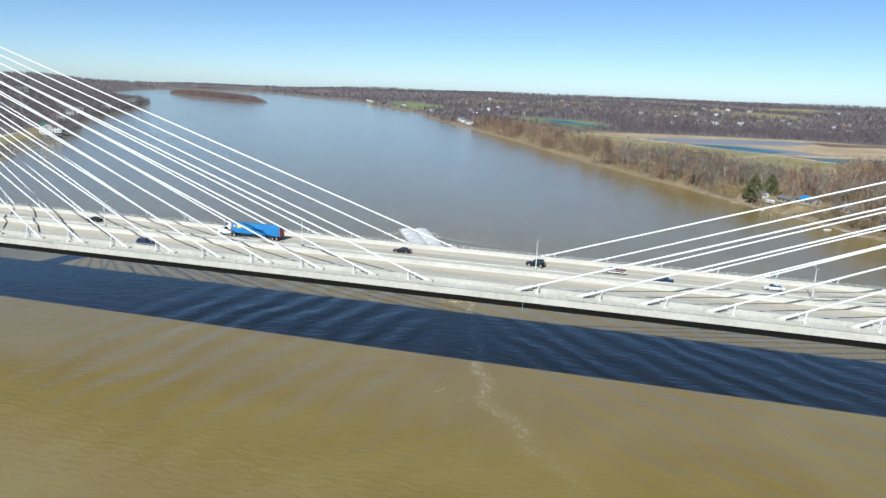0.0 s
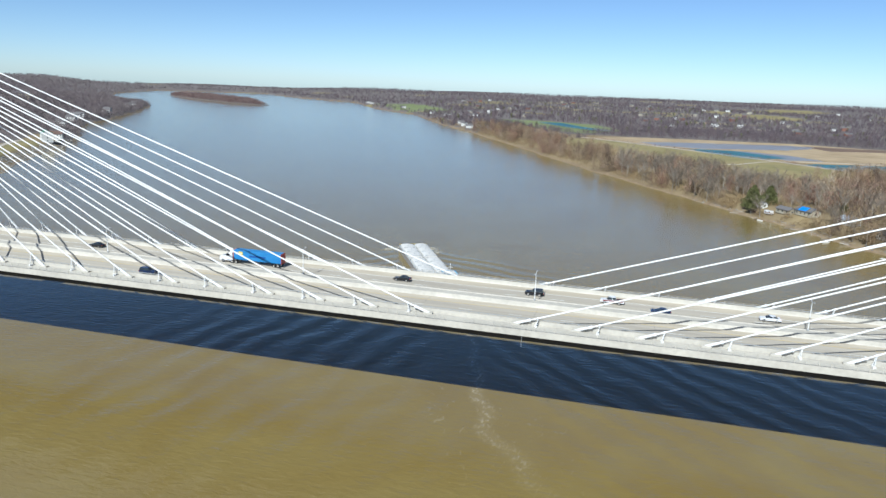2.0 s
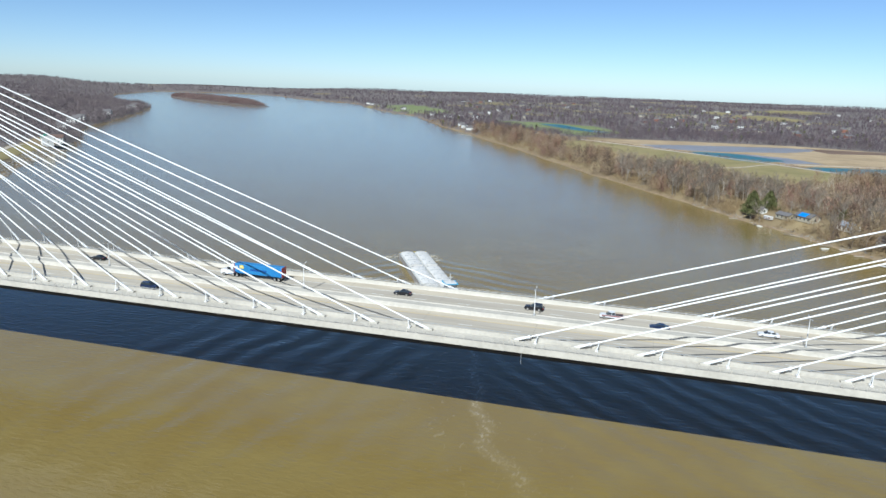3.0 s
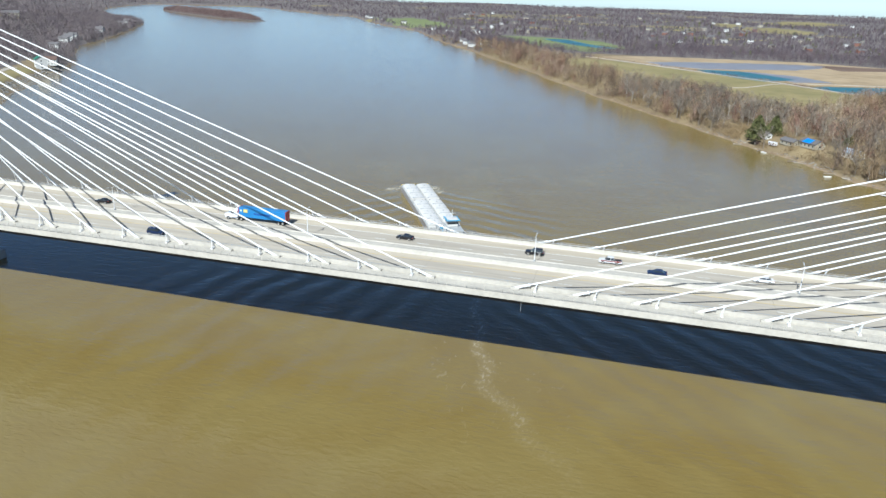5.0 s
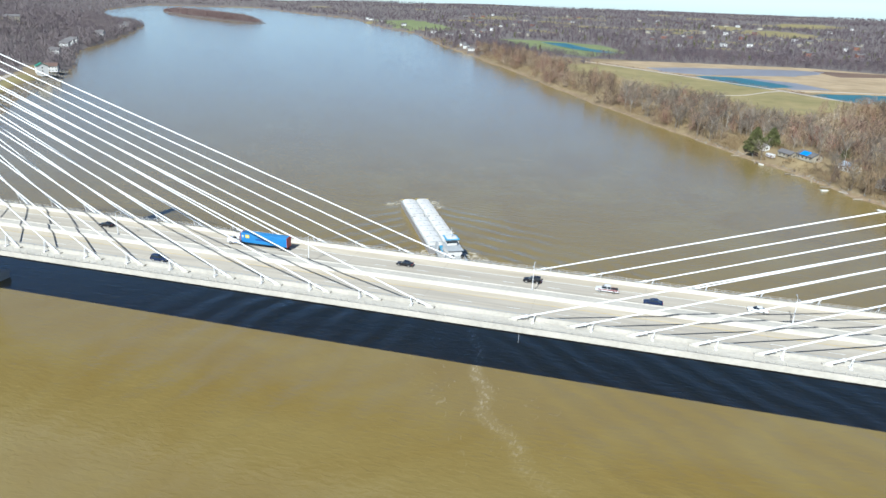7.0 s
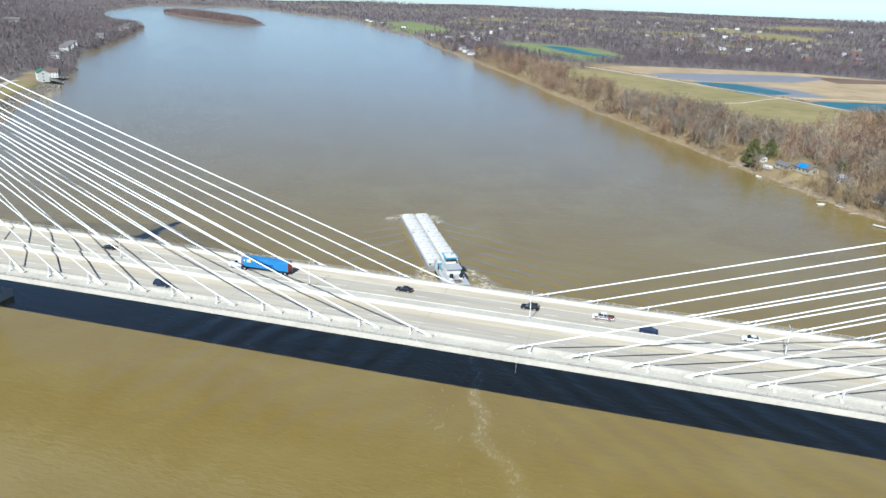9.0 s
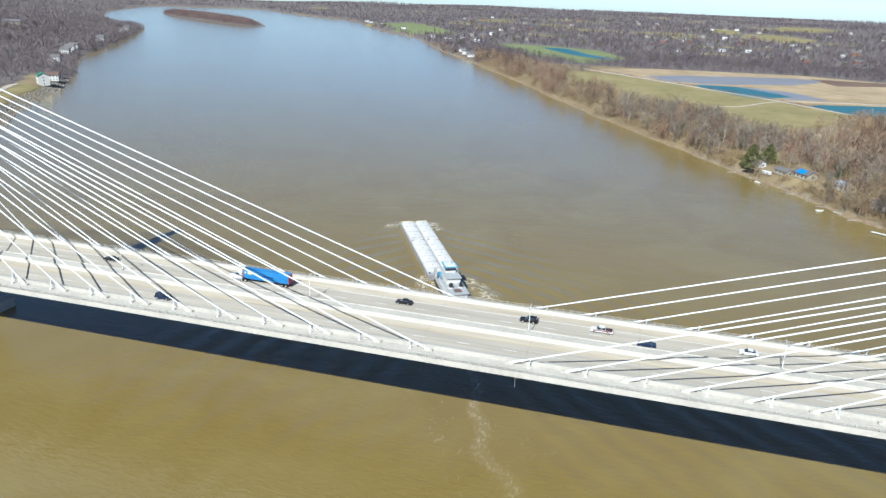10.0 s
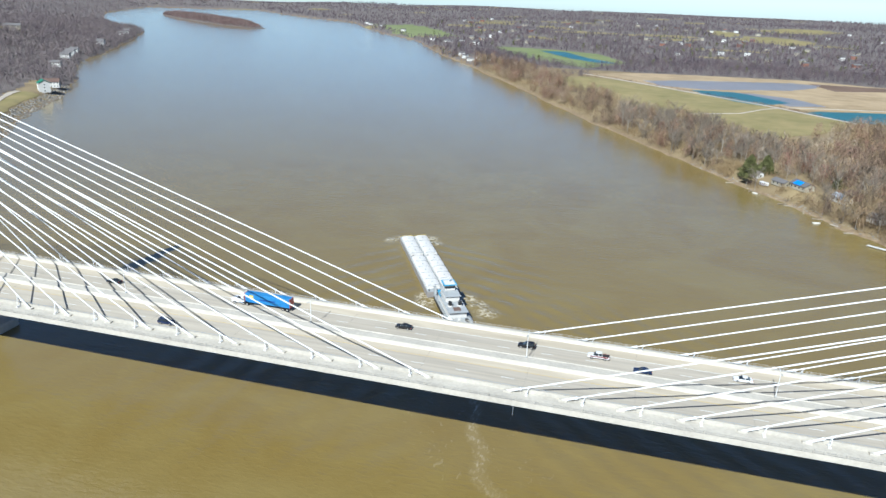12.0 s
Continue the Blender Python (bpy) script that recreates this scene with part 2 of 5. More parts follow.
def woods_material(name, tones, cell, deep=0.68):
    """Bare twigs whose tone changes from tree to tree and a little from twig to twig."""
    m = bpy.data.materials.new(name)
    m.use_nodes = True
    n, l = m.node_tree.nodes, m.node_tree.links
    b = n["Principled BSDF"]
    b.inputs["Roughness"].default_value, b.inputs["Specular IOR Level"].default_value = 0.95, 0.1
    geo = n.new("ShaderNodeNewGeometry")
    flat = n.new("ShaderNodeMapping")
    flat.inputs["Scale"].default_value = (1, 1, 0)
    l.new(geo.outputs["Position"], flat.inputs["Vector"])
    tree = n.new("ShaderNodeTexVoronoi")
    tree.inputs["Scale"].default_value = 1.0 / cell
    stand = n.new("ShaderNodeTexNoise")
    stand.inputs["Scale"].default_value, stand.inputs["Detail"].default_value = 0.12 / cell, 3
    for t in (tree, stand):
        l.new(flat.outputs[0], t.inputs["Vector"])
    pick_ = n.new("ShaderNodeSeparateColor")
    l.new(tree.outputs["Color"], pick_.inputs[0])
    mix = n.new("ShaderNodeMix")
    mix.inputs[0].default_value = 0.55
    l.new(pick_.outputs[0], mix.inputs[2])
    l.new(stand.outputs["Fac"], mix.inputs[3])
    ramp = n.new("ShaderNodeValToRGB")
    el = ramp.color_ramp.elements
    while len(el) < len(tones):
        el.new(0.5)
    for k, c in enumerate(tones):
        el[k].position, el[k].color = 0.25 + 0.5 * k / (len(tones) - 1), (*c, 1)
    l.new(mix.outputs[0], ramp.inputs[0])
    shade = n.new("ShaderNodeMapRange")
    shade.inputs["To Min"].default_value, shade.inputs["To Max"].default_value = deep, 2 - deep
    l.new(geo.outputs["Random Per Island"], shade.inputs["Value"])
    mul = n.new("ShaderNodeMix")
    mul.data_type, mul.blend_type = "RGBA", "MULTIPLY"
    mul.inputs[0].default_value = 1.0
    l.new(ramp.outputs[0], mul.inputs[6])
    l.new(shade.outputs[0], mul.inputs[7])
    l.new(mul.outputs[2], b.inputs["Base Color"])
    return m


# far twigs: purplish bark, plus the blue of distance haze mixed into the tones
TWIG_FAR_HAZE = woods_material("bare mixed woods with haze tint", ((0.066, 0.053, 0.062), (0.094, 0.078, 0.087), (0.120, 0.102, 0.106), (0.102, 0.073, 0.080), (0.135, 0.116, 0.112)), 11.0, 0.82)
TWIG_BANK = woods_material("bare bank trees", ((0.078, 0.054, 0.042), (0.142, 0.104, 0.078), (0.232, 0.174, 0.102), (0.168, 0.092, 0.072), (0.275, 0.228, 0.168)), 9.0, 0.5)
# haze over the west hill is put into these lighter, more even greys
TWIG_HILL_HAZE = woods_material("bare hillside woods paled for haze", ((0.098, 0.080, 0.086), (0.135, 0.113, 0.118), (0.165, 0.140, 0.138), (0.150, 0.120, 0.116)), 12.0, 0.85)
TWIG_RUSSET = woods_material("russet island woods", ((0.110, 0.072, 0.066), (0.155, 0.108, 0.100), (0.190, 0.143, 0.132)), 10.0)


# ---- mesh helpers ----
def link_mesh(name, bm, mat, parent=None, label=""):
    me = bpy.data.meshes.new(name)
    bm.to_mesh(me)
    bm.free()
    me.materials.append(mat)
    ob = new(name, me)
    if parent is not None:
        ob.parent = parent
    return tagged(ob, label)


def part(name, bm, mat, parent, label=""):
    return link_mesh(name, bm, mat, parent, label)


def thing(name, label, category, group="", kind="", at=None):
    ob = new(name)
    if at is not None:
        ob.matrix_world = at
    return tagged(ob, label, category, group, kind)


def box(bm, x0, x1, y0, y1, z0, z1, bevel=0.0):
    made = bmesh.ops.create_cube(bm, size=1.0, matrix=Matrix.LocRotScale(
        ((x0 + x1) / 2, (y0 + y1) / 2, (z0 + z1) / 2), None, (abs(x1 - x0), abs(y1 - y0), abs(z1 - z0))))
    if bevel:
        edges = {e for v in made["verts"] for e in v.link_edges}
        bmesh.ops.bevel(bm, geom=list(edges), offset=bevel, segments=1, affect="EDGES")
    return bm


def boxes(*rows, bevel=0.0):
    bm = bmesh.new()
    for r in rows:
        box(bm, *r, bevel=bevel)
    return bm


def tube(bm, a, b, r0, r1=None, sides=8, caps=True):
    """A tapered round bar from a to b."""
    a, b = Vector(a), Vector(b)
    r1 = r0 if r1 is None else r1
    m = Matrix.Translation((a + b) / 2) @ (b - a).to_track_quat("Z", "Y").to_matrix().to_4x4()
    bmesh.ops.create_cone(bm, cap_ends=caps, segments=sides, radius1=r0, radius2=r1, depth=(b - a).length, matrix=m)
    return bm


def prism(profile, y0, y1, axis="y"):
    """A profile in x and z, drawn out along y."""
    bm = bmesh.new()
    ring = [[bm.verts.new((x, y, z)) for x, z in profile] for y in (y0, y1)]
    bm.faces.new(ring[0])
    bm.faces.new(ring[1][::-1])
    k = len(profile)
    for i in range(k):
        bm.faces.new((ring[0][i], ring[0][(i + 1) % k], ring[1][(i + 1) % k], ring[1][i]))
    bmesh.ops.recalc_face_normals(bm, faces=bm.faces)
    return bm


def long_section(profile, x0, x1):
    """A cross-section in y and z, drawn out along the bridge."""
    bm = bmesh.new()
    ring = [[bm.verts.new((x, y, z)) for y, z in profile] for x in (x0, x1)]
    bm.faces.new(ring[0])
    bm.faces.new(ring[1][::-1])
    k = len(profile)
    for i in range(k):
        bm.faces.new((ring[0][i], ring[0][(i + 1) % k], ring[1][(i + 1) % k], ring[1][i]))
    bmesh.ops.recalc_face_normals(bm, faces=bm.faces)
    return bm


def array_mesh(name, verts, faces, mat, parent=None):
    """A mesh from number arrays: verts (n, 3), faces (m, 3) or (m, 4)."""
    me = bpy.data.meshes.new(name)
    verts, faces = np.asarray(verts, np.float32), np.asarray(faces, np.int32)
    k = faces.shape[1]
    me.vertices.add(len(verts))
    me.vertices.foreach_set("co", verts.ravel())
    me.loops.add(faces.size)
    me.loops.foreach_set("vertex_index", faces.ravel())
    me.polygons.add(len(faces))
    me.polygons.foreach_set("loop_start", np.arange(0, faces.size, k, dtype=np.int32))
    me.polygons.foreach_set("loop_total", np.full(len(faces), k, np.int32))
    me.update(calc_edges=True)
    me.materials.append(mat)
    ob = new(name, me)
    if parent is not None:
        ob.parent = parent
    return ob


# ---- river, banks and hills ----
RIGHT_BANK = np.array([(900, -1500), (560, -600), (400, -250), (290, 0), (175, 236), (139, 302), (114, 341), (99, 366), (84, 397), (29, 506), (5, 552), (-75, 704), (-150, 865),
                       (-232, 1030), (-345, 1235), (-432, 1420), (-522, 1620), (-690, 1840), (-834, 2075), (-1010, 2400), (-1284, 2600), (-1542, 2850), (-2116, 3500), (-2560, 4400), (-3000, 5300)], float)
LEFT_BANK = np.array([(-150, -1500), (-280, -600), (-350, -250), (-400, 0), (-425, 180), (-444, 271), (-496, 340), (-570, 466), (-635, 560), (-745, 692),
                      (-832, 815), (-865, 900), (-982, 1096), (-1040, 1195), (-1185, 1428), (-1330, 1500), (-1620, 1800), (-1967, 2244), (-2234, 2796), (-2400, 3250), (-2800, 4300), (-3250, 5300)], float)
ISLAND = (np.array((-1415.0, 2062.0)), np.array((475.0, 66.0)), radians(-39.3))


def bank_distance(p, line):
    """Signed distance from points to a bank line, positive on its right going upstream."""
    best, sign = np.full(len(p), 1e9), np.ones(len(p))
    for a, b in zip(line[:-1], line[1:]):
        d = b - a
        t = np.clip(((p - a) @ d) / (d @ d), 0, 1)
        q = p - (a + t[:, None] * d)
        r = np.hypot(q[:, 0], q[:, 1])
        s = d[1] * (p[:, 0] - a[0]) - d[0] * (p[:, 1] - a[1])
        near = r < best - 1e-6
        best, sign = np.where(near, r, best), np.where(near, np.sign(s), sign)
    return best * sign


def wobble(x, y, size, seed=0.0):
    """Smooth unevenness between about -1 and 1."""
    u, v = x / size, y / size
    return (np.sin(u * 1.7 + 1.3 * np.sin(v * 1.1 + seed) + seed) + np.sin(v * 2.1 + 1.7 * np.sin(u * 0.9 - seed)) + np.sin((u + v) * 1.3 + 2 * seed)) / 3


def step(v, lo, hi):
    t = np.clip((v - lo) / (hi - lo), 0, 1)
    return t * t * (3 - 2 * t)


def land(p):
    """Height of the land and the distance inland from the water's edge, negative in the river."""
    x, y = p[:, 0], p[:, 1]
    edge = 2.5 * wobble(x, y, 14, 0.7) + 4 * wobble(x, y, 45, 2.1)
    dr = bank_distance(p, RIGHT_BANK) + edge
    dl = -bank_distance(p, LEFT_BANK) + edge
    dr = np.maximum(dr, np.hypot(x, y + 170) - 3850)
    c, half, a = ISLAND
    q = (p - c) @ np.array(((math.cos(a), -math.sin(a)), (math.sin(a), math.cos(a))))
    di = (1 - np.hypot(q[:, 0] / half[0], q[:, 1] / half[1])) * half[1] + edge
    r = np.hypot(x, y + 170)
    roll_ = wobble(x, y, 260, 1.0)
    zr = np.minimum(dr * 0.32, 2.0) + 4.2 * step(dr, 5, 26) + ((13 + 6 * roll_) * step(r, 1650, 2600) + 16 * step(r, 2500, 4400) - 13 * step(-x, 1200, 2300)) * step(dr, 60, 500)
    hill = 46 * step(dl, 35, 230) * (1 - 0.62 * step(y, 560, 1250)) + (24 + 6 * roll_) * step(dl, 220, 900)
    zl = np.minimum(dl * 0.30, 2.0) + 5.0 * step(dl, 4, 22) + hill
    zi = np.minimum(di * 0.3, 4.0)
    inland = np.maximum(np.maximum(dr, dl), di)
    z = np.where(dr >= np.maximum(dl, di), zr, np.where(dl >= di, zl, zi))
    z = np.where(inland > 0, z, np.maximum(inland * 0.25, -5.0))
    return z, inland, np.where(dr >= np.maximum(dl, di), 0, np.where(dl >= di, 1, 2))


def height(x, y):
    return float(land(np.array(((x, y),), float))[0][0])


ang = np.concatenate((np.arange(-56, 34, 0.28), np.arange(34, 304, 3.0)))
rad = np.concatenate(([0.0], np.geomspace(120, 4900, 300)))
gx, gy = np.meshgrid(np.radians(ang), rad)
pts = np.stack((30 + np.sin(gx.ravel()) * gy.ravel(), -170 + np.cos(gx.ravel()) * gy.ravel()), 1)
gz = land(pts)[0]
na, nr = len(ang), len(rad)
i, j = np.meshgrid(np.arange(nr - 1), np.arange(na), indexing="ij")
quads = np.stack((i * na + j, i * na + (j + 1) % na, (i + 1) * na + (j + 1) % na, (i + 1) * na + j), -1).reshape(-1, 4)[:, ::-1]
def bank_material():
    """Leaf litter and dry grass above, bare mud and sand at the river's edge."""
    m = GROUND
    n, l = m.node_tree.nodes, m.node_tree.links
    b = n["Principled BSDF"]
    litter = b.inputs["Base Color"].links[0].from_socket
    geo = n.new("ShaderNodeNewGeometry")
    sep = n.new("ShaderNodeSeparateXYZ")
    l.new(geo.outputs["Position"], sep.inputs[0])
    rag = n.new("ShaderNodeTexNoise")
    rag.inputs["Scale"].default_value, rag.inputs["Detail"].default_value = 0.12, 6
    l.new(geo.outputs["Position"], rag.inputs["Vector"])
    lift = n.new("ShaderNodeMath")
    lift.operation = "MULTIPLY_ADD"
    lift.inputs[1].default_value = -5.0
    l.new(rag.outputs["Fac"], lift.inputs[0])
    l.new(sep.outputs["Z"], lift.inputs[2])
    band = n.new("ShaderNodeMapRange")
    band.inputs["From Min"].default_value, band.inputs["From Max"].default_value = -2.2, -0.9
    l.new(lift.outputs[0], band.inputs["Value"])
    sand = n.new("ShaderNodeValToRGB")
    sand.color_ramp.elements[0].color, sand.color_ramp.elements[1].color = (0.10, 0.066, 0.036, 1), (0.25, 0.185, 0.112, 1)
    sand.color_ramp.elements[0].position, sand.color_ramp.elements[1].position = 0.3, 0.7
    grit = n.new("ShaderNodeTexNoise")
    grit.inputs["Scale"].default_value, grit.inputs["Detail"].default_value = 0.3, 6
    l.new(geo.outputs["Position"], grit.inputs["Vector"])
    l.new(grit.outputs["Fac"], sand.inputs[0])
    mix = n.new("ShaderNodeMix")
    mix.data_type = "RGBA"
    l.new(band.outputs[0], mix.inputs[0])
    l.new(sand.outputs[0], mix.inputs[6])
    l.new(litter, mix.inputs[7])
    l.new(mix.outputs[2], b.inputs["Base Color"])


bank_material()
HAYFIELDS = [(300, 2480, 50, 240), (420, 2180, 110, 150), (90, 2150, 120, 60), (-130, 2180, 110, 70), (620, 2900, 140, 120), (-500, 2480, 90, 70), (250, 1750, 90, 30), (-250, 2750, 120, 60), (-1052, 888, 30, 26)]
ground = array_mesh("ground", np.column_stack((pts, gz)), quads, GROUND)
mid = pts[quads].mean(1)
zin = land(mid)
ground.data.materials.append(GREEN)
ground.data.materials.append(GRASS)
ground.data.materials.append(LITTER)
lawn = (np.abs((mid - (-650, 1990)) @ (0.51, -0.86)) < 290) & (np.abs((mid - (-650, 1990)) @ (0.86, 0.51)) < 75 + 20 * wobble(mid[:, 0], mid[:, 1], 60, 0.4))
clearing = (wobble(mid[:, 0], mid[:, 1], 95, 5.0) > 0.72) & (zin[2] == 0) & (np.hypot(mid[:, 0], mid[:, 1]) > 1500)
hayfield = np.zeros(len(mid), bool)
for cx, cy, lx, ly in HAYFIELDS:
    hayfield |= ((mid[:, 0] - cx) / lx) ** 2 + ((mid[:, 1] - cy) / ly) ** 2 < 1 + 0.3 * wobble(mid[:, 0], mid[:, 1], 40, 1.5)
ground.data.polygons.foreach_set("material_index", np.where(lawn, 1, np.where(clearing | hayfield, 2, np.where(((zin[1] > np.where(zin[2] == 0, 3.5, 1.2)) | (zin[2] == 2)) & ((zin[2] > 0) | (np.hypot(mid[:, 0], mid[:, 1]) > 1060)) & ((zin[2] != 1) | (zin[1] > 40) | (mid[:, 1] > 520)), 3, 0))).astype(np.int32))
ground.data.polygons.foreach_set("use_smooth", np.ones(len(quads), bool))
tagged(ground, "brown leaf-littered river banks and wooded hills", "ground", kind="structure")

bm = bmesh.new()
bmesh.ops.create_grid(bm, x_segments=20, y_segments=20, size=4950, matrix=Matrix.Translation((30, -170, 0)))
tagged(link_mesh("water", bm, RIVER), "wide silty brown river with sky-blue sheen", "river", kind="structure")


def flat_patch(name, points, mat, z, label, category="field", wiggle=2.0):
    """A level patch of ground with a slightly uneven outline and a thin edge."""
    rnd = random.Random(len(points) * 7 + int(points[0][0]))
    bm = bmesh.new()
    out = []
    for (xa, ya), (xb, yb) in zip(points, points[1:] + points[:1]):
        k = max(2, int(math.hypot(xb - xa, yb - ya) / 12))
        out += [(xa + (xb - xa) * s / k + rnd.uniform(-wiggle, wiggle), ya + (yb - ya) * s / k + rnd.uniform(-wiggle, wiggle)) for s in range(k)]
    f = bm.faces.new([bm.verts.new((x, y, z)) for x, y in out])
    if f.normal.z < 0:
        f.normal_flip()
    bm.normal_update()
    if f.normal.z < 0:
        f.normal_flip()
    ext = bmesh.ops.extrude_face_region(bm, geom=[f])
    bmesh.ops.translate(bm, vec=(0, 0, -0.5), verts=[v for v in ext["geom"] if isinstance(v, bmesh.types.BMVert)])
    bmesh.ops.recalc_face_normals(bm, faces=bm.faces)
    bmesh.ops.triangulate(bm, faces=[q for q in bm.faces if len(q.verts) > 4])
    return tagged(link_mesh(name, bm, mat), label, category, kind="structure")


def lane_strip(name, points, width, mat, z, label):
    """A narrow track along a line of points."""
    side = []
    for k, p in enumerate(points):
        a, b = Vector(points[max(k - 1, 0)]), Vector(points[min(k + 1, len(points) - 1)])
        d = (b - a).normalized() * width / 2
        side.append(((p[0] - d.y, p[1] + d.x), (p[0] + d.y, p[1] - d.x)))
    return flat_patch(name, [s[0] for s in side] + [s[1] for s in side[::-1]], mat, z, label, "track", 0.5)


MEADOW = [(-99, 880), (-47, 950), (13, 925), (76, 860), (143, 790), (196, 730), (248, 664), (258, 630), (205, 565), (165, 525), (130, 545), (70, 610), (20, 700), (-40, 800)]
STUBBLE = [(-55, 990), (54, 1064), (206, 1088), (293, 1099), (402, 1054), (520, 1010), (440, 740), (327, 760), (262, 745), (203, 735), (143, 797), (76, 868), (13, 933)]
TURF = [(-295, 1484), (-154, 1484), (-49, 1424), (14, 1237), (-50, 1097), (-139, 1177), (-222, 1286)]
flat_patch("field", MEADOW, GRASS, 6.6, "level meadow of pale spring grass")
flat_patch("field", STUBBLE, TAN, 6.65, "tan stubble field beside the ponds")
flat_patch("field", [(292, 1049), (400, 1045), (520, 1000), (500, 950), (385, 994), (311, 958)], MUD, 6.7, "wet dark brown strip of ploughed field")
flat_patch("pond", [(107, 859), (124, 866), (165, 868), (203, 820), (222, 790), (179, 747), (154, 771), (124, 812)], POND, 6.75, "turquoise-blue pond beside a levee", "pond", 1.2)
flat_patch("pond", [(150, 862), (186, 867), (231, 839), (261, 776), (215, 757), (195, 800)], SHALLOW, 6.72, "grey shallows of the levee pond", "pond", 1.5)
flat_patch("pond", [(222, 709), (240, 728), (317, 751), (420, 735), (400, 640), (291, 658), (250, 666)], POND, 6.75, "bright turquoise pond behind a levee", "pond", 1.2)
flat_patch("pond", [(45, 945), (110, 985), (181, 1012), (266, 1041), (305, 1033), (290, 985), (248, 935), (128, 878), (69, 888)], SHALLOW, 6.75, "shallow grey floodwater on a field", "pond", 2.5)
LEVEE = [(-51, 995), (13, 932), (76, 867), (143, 795), (197, 738), (232, 690), (282, 625), (330, 560)]
lane_strip("levee_road", LEVEE, 5, GRAVEL, 6.95, "pale gravel levee road round the ponds")
lane_strip("levee_road", [(199, 739), (262, 758), (330, 772), (440, 790)], 4, GRAVEL, 6.9, "pale gravel bank between two ponds")
lane_strip("dirt_track", [(197, 733), (179, 714), (149, 668), (93, 635)], 3.0, GRAVEL, 6.8, "pale dirt track across the meadow")
flat_patch("field", TURF, GREEN, 6.6, "green turf field near the river")
flat_patch("pond", [(-178, 1426), (-123, 1435), (-65, 1302), (-1, 1213), (-36, 1200), (-95, 1265)], POND, 6.75, "narrow blue pond on green turf", "pond", 1.0)

# ---- bridge ----
NEAR_STAY, FAR_STAY, MID = -18.6, 13.87, -2.4
TOWER_X, FIRST, PITCH, STAYS = 190.0, 10.36, 13.72, 12
END = 400.0
bridge = thing("cable_stayed_bridge", "white cable-stayed road bridge with pale concrete deck", "bridge")


def section(name, profile, mat, label="", x0=-END, x1=END):
    return part(name, long_section(profile, x0, x1), mat, bridge, label)


section("deck_slab", [(-22.7, DECK), (-22.7, DECK - 0.9), (-20.9, DECK - 1.2), (-18.2, DECK - 1.0), (13.5, DECK - 1.0), (14.2, DECK - 1.5), (14.8, DECK - 1.3), (14.8, DECK)], DECKTOP, "beige concrete deck")
section("fascia", [(-22.85, DECK + 0.35), (-22.85, DECK - 1.1), (-22.7, DECK - 1.1), (-22.7, DECK + 0.35)], PALE, "pale concrete fascia")
section("fascia", [(14.8, DECK + 0.3), (14.8, DECK - 1.5), (14.95, DECK - 1.5), (14.95, DECK + 0.3)], PALE)
for y in (-17.9, 13.2):
    section("edge_girder", [(y - 0.5, DECK - 1.2), (y - 0.5, DECK - 3.8), (y + 0.5, DECK - 3.8), (y + 0.5, DECK - 1.2)], STEEL_DK, "dark steel edge girder")
beam = boxes((-0.25, 0.25, -17.4, 12.7, DECK - 3.0, DECK - 1.02))
first = part("floor_beam", beam, STEEL_DK, bridge)
for k in range(-29, 30):
    if k:
        ob = new("floor_beam", first.data)
        ob.parent, ob.location = bridge, (k * PITCH, 0, 0)

# worn travel lanes, a few millimetres over the slab
for y0, y1 in ((0.15, 3.85), (4.1, 7.95), (-11.9, -8.1), (-15.7, -12.1)):
    section("travel_lane", [(y0, DECK - 0.1), (y1, DECK - 0.1), (y1, DECK + 0.006), (y0, DECK + 0.006)], LANE, "grey tyre-worn lane")
for y, mat in ((8.15, LINE_W), (-15.95, LINE_W), (-0.1, LINE_Y), (-7.85, LINE_Y)):
    section("edge_line", [(y - 0.1, DECK - 0.05), (y + 0.1, DECK - 0.05), (y + 0.1, DECK + 0.012), (y - 0.1, DECK + 0.012)], mat)
dash = part("lane_dash", boxes((-1.7, 1.7, -0.09, 0.09, DECK - 0.05, DECK + 0.014)), LINE_W, bridge)
dash.location = (-214.4, 3.97, 0)
for k in range(36):
    for y in (3.97, -12.0):
        if k or y < 0:
            ob = new("lane_dash", dash.data)
            ob.parent, ob.location = bridge, (-214.4 + 12.2 * k + (4 if y < 0 else 0), y, 0)

# median: two pale walls with a concrete fill
section("median_barrier", [(-4.75, DECK), (-4.55, DECK + 0.3), (-4.35, DECK + 1.05), (-4.1, DECK + 1.07), (-4.05, DECK + 0.85),
                           (-1.05, DECK + 0.85), (-1.0, DECK + 1.07), (-0.75, DECK + 1.05), (-0.55, DECK + 0.3), (-0.4, DECK)], PALE, "pale concrete median")
section("parapet", [(-17.75, DECK), (-17.75, DECK + 1.05), (-17.45, DECK + 1.05), (-17.3, DECK + 0.3), (-17.1, DECK)], PALE, "pale concrete parapet")
section("parapet", [(12.4, DECK), (12.6, DECK + 0.3), (12.75, DECK + 1.05), (13.05, DECK + 1.05), (13.05, DECK)], PALE)
for y in (-17.6, 12.9):
    section("parapet_rail", [(y - 0.06, DECK + 1.35), (y + 0.06, DECK + 1.35), (y + 0.06, DECK + 1.47), (y - 0.06, DECK + 1.47)], GALV, "galvanised rail")
for y in (-22.6, 14.7):
    for z in (0.65, 0.95, 1.25):
        section("fence_rail", [(y - 0.025, DECK + z), (y + 0.025, DECK + z), (y + 0.025, DECK + z + 0.05), (y - 0.025, DECK + z + 0.05)], PALE)
section("walkway", [(-22.5, DECK - 0.05), (-17.8, DECK - 0.05), (-17.8, DECK + 0.03), (-22.5, DECK + 0.03)], PALE)
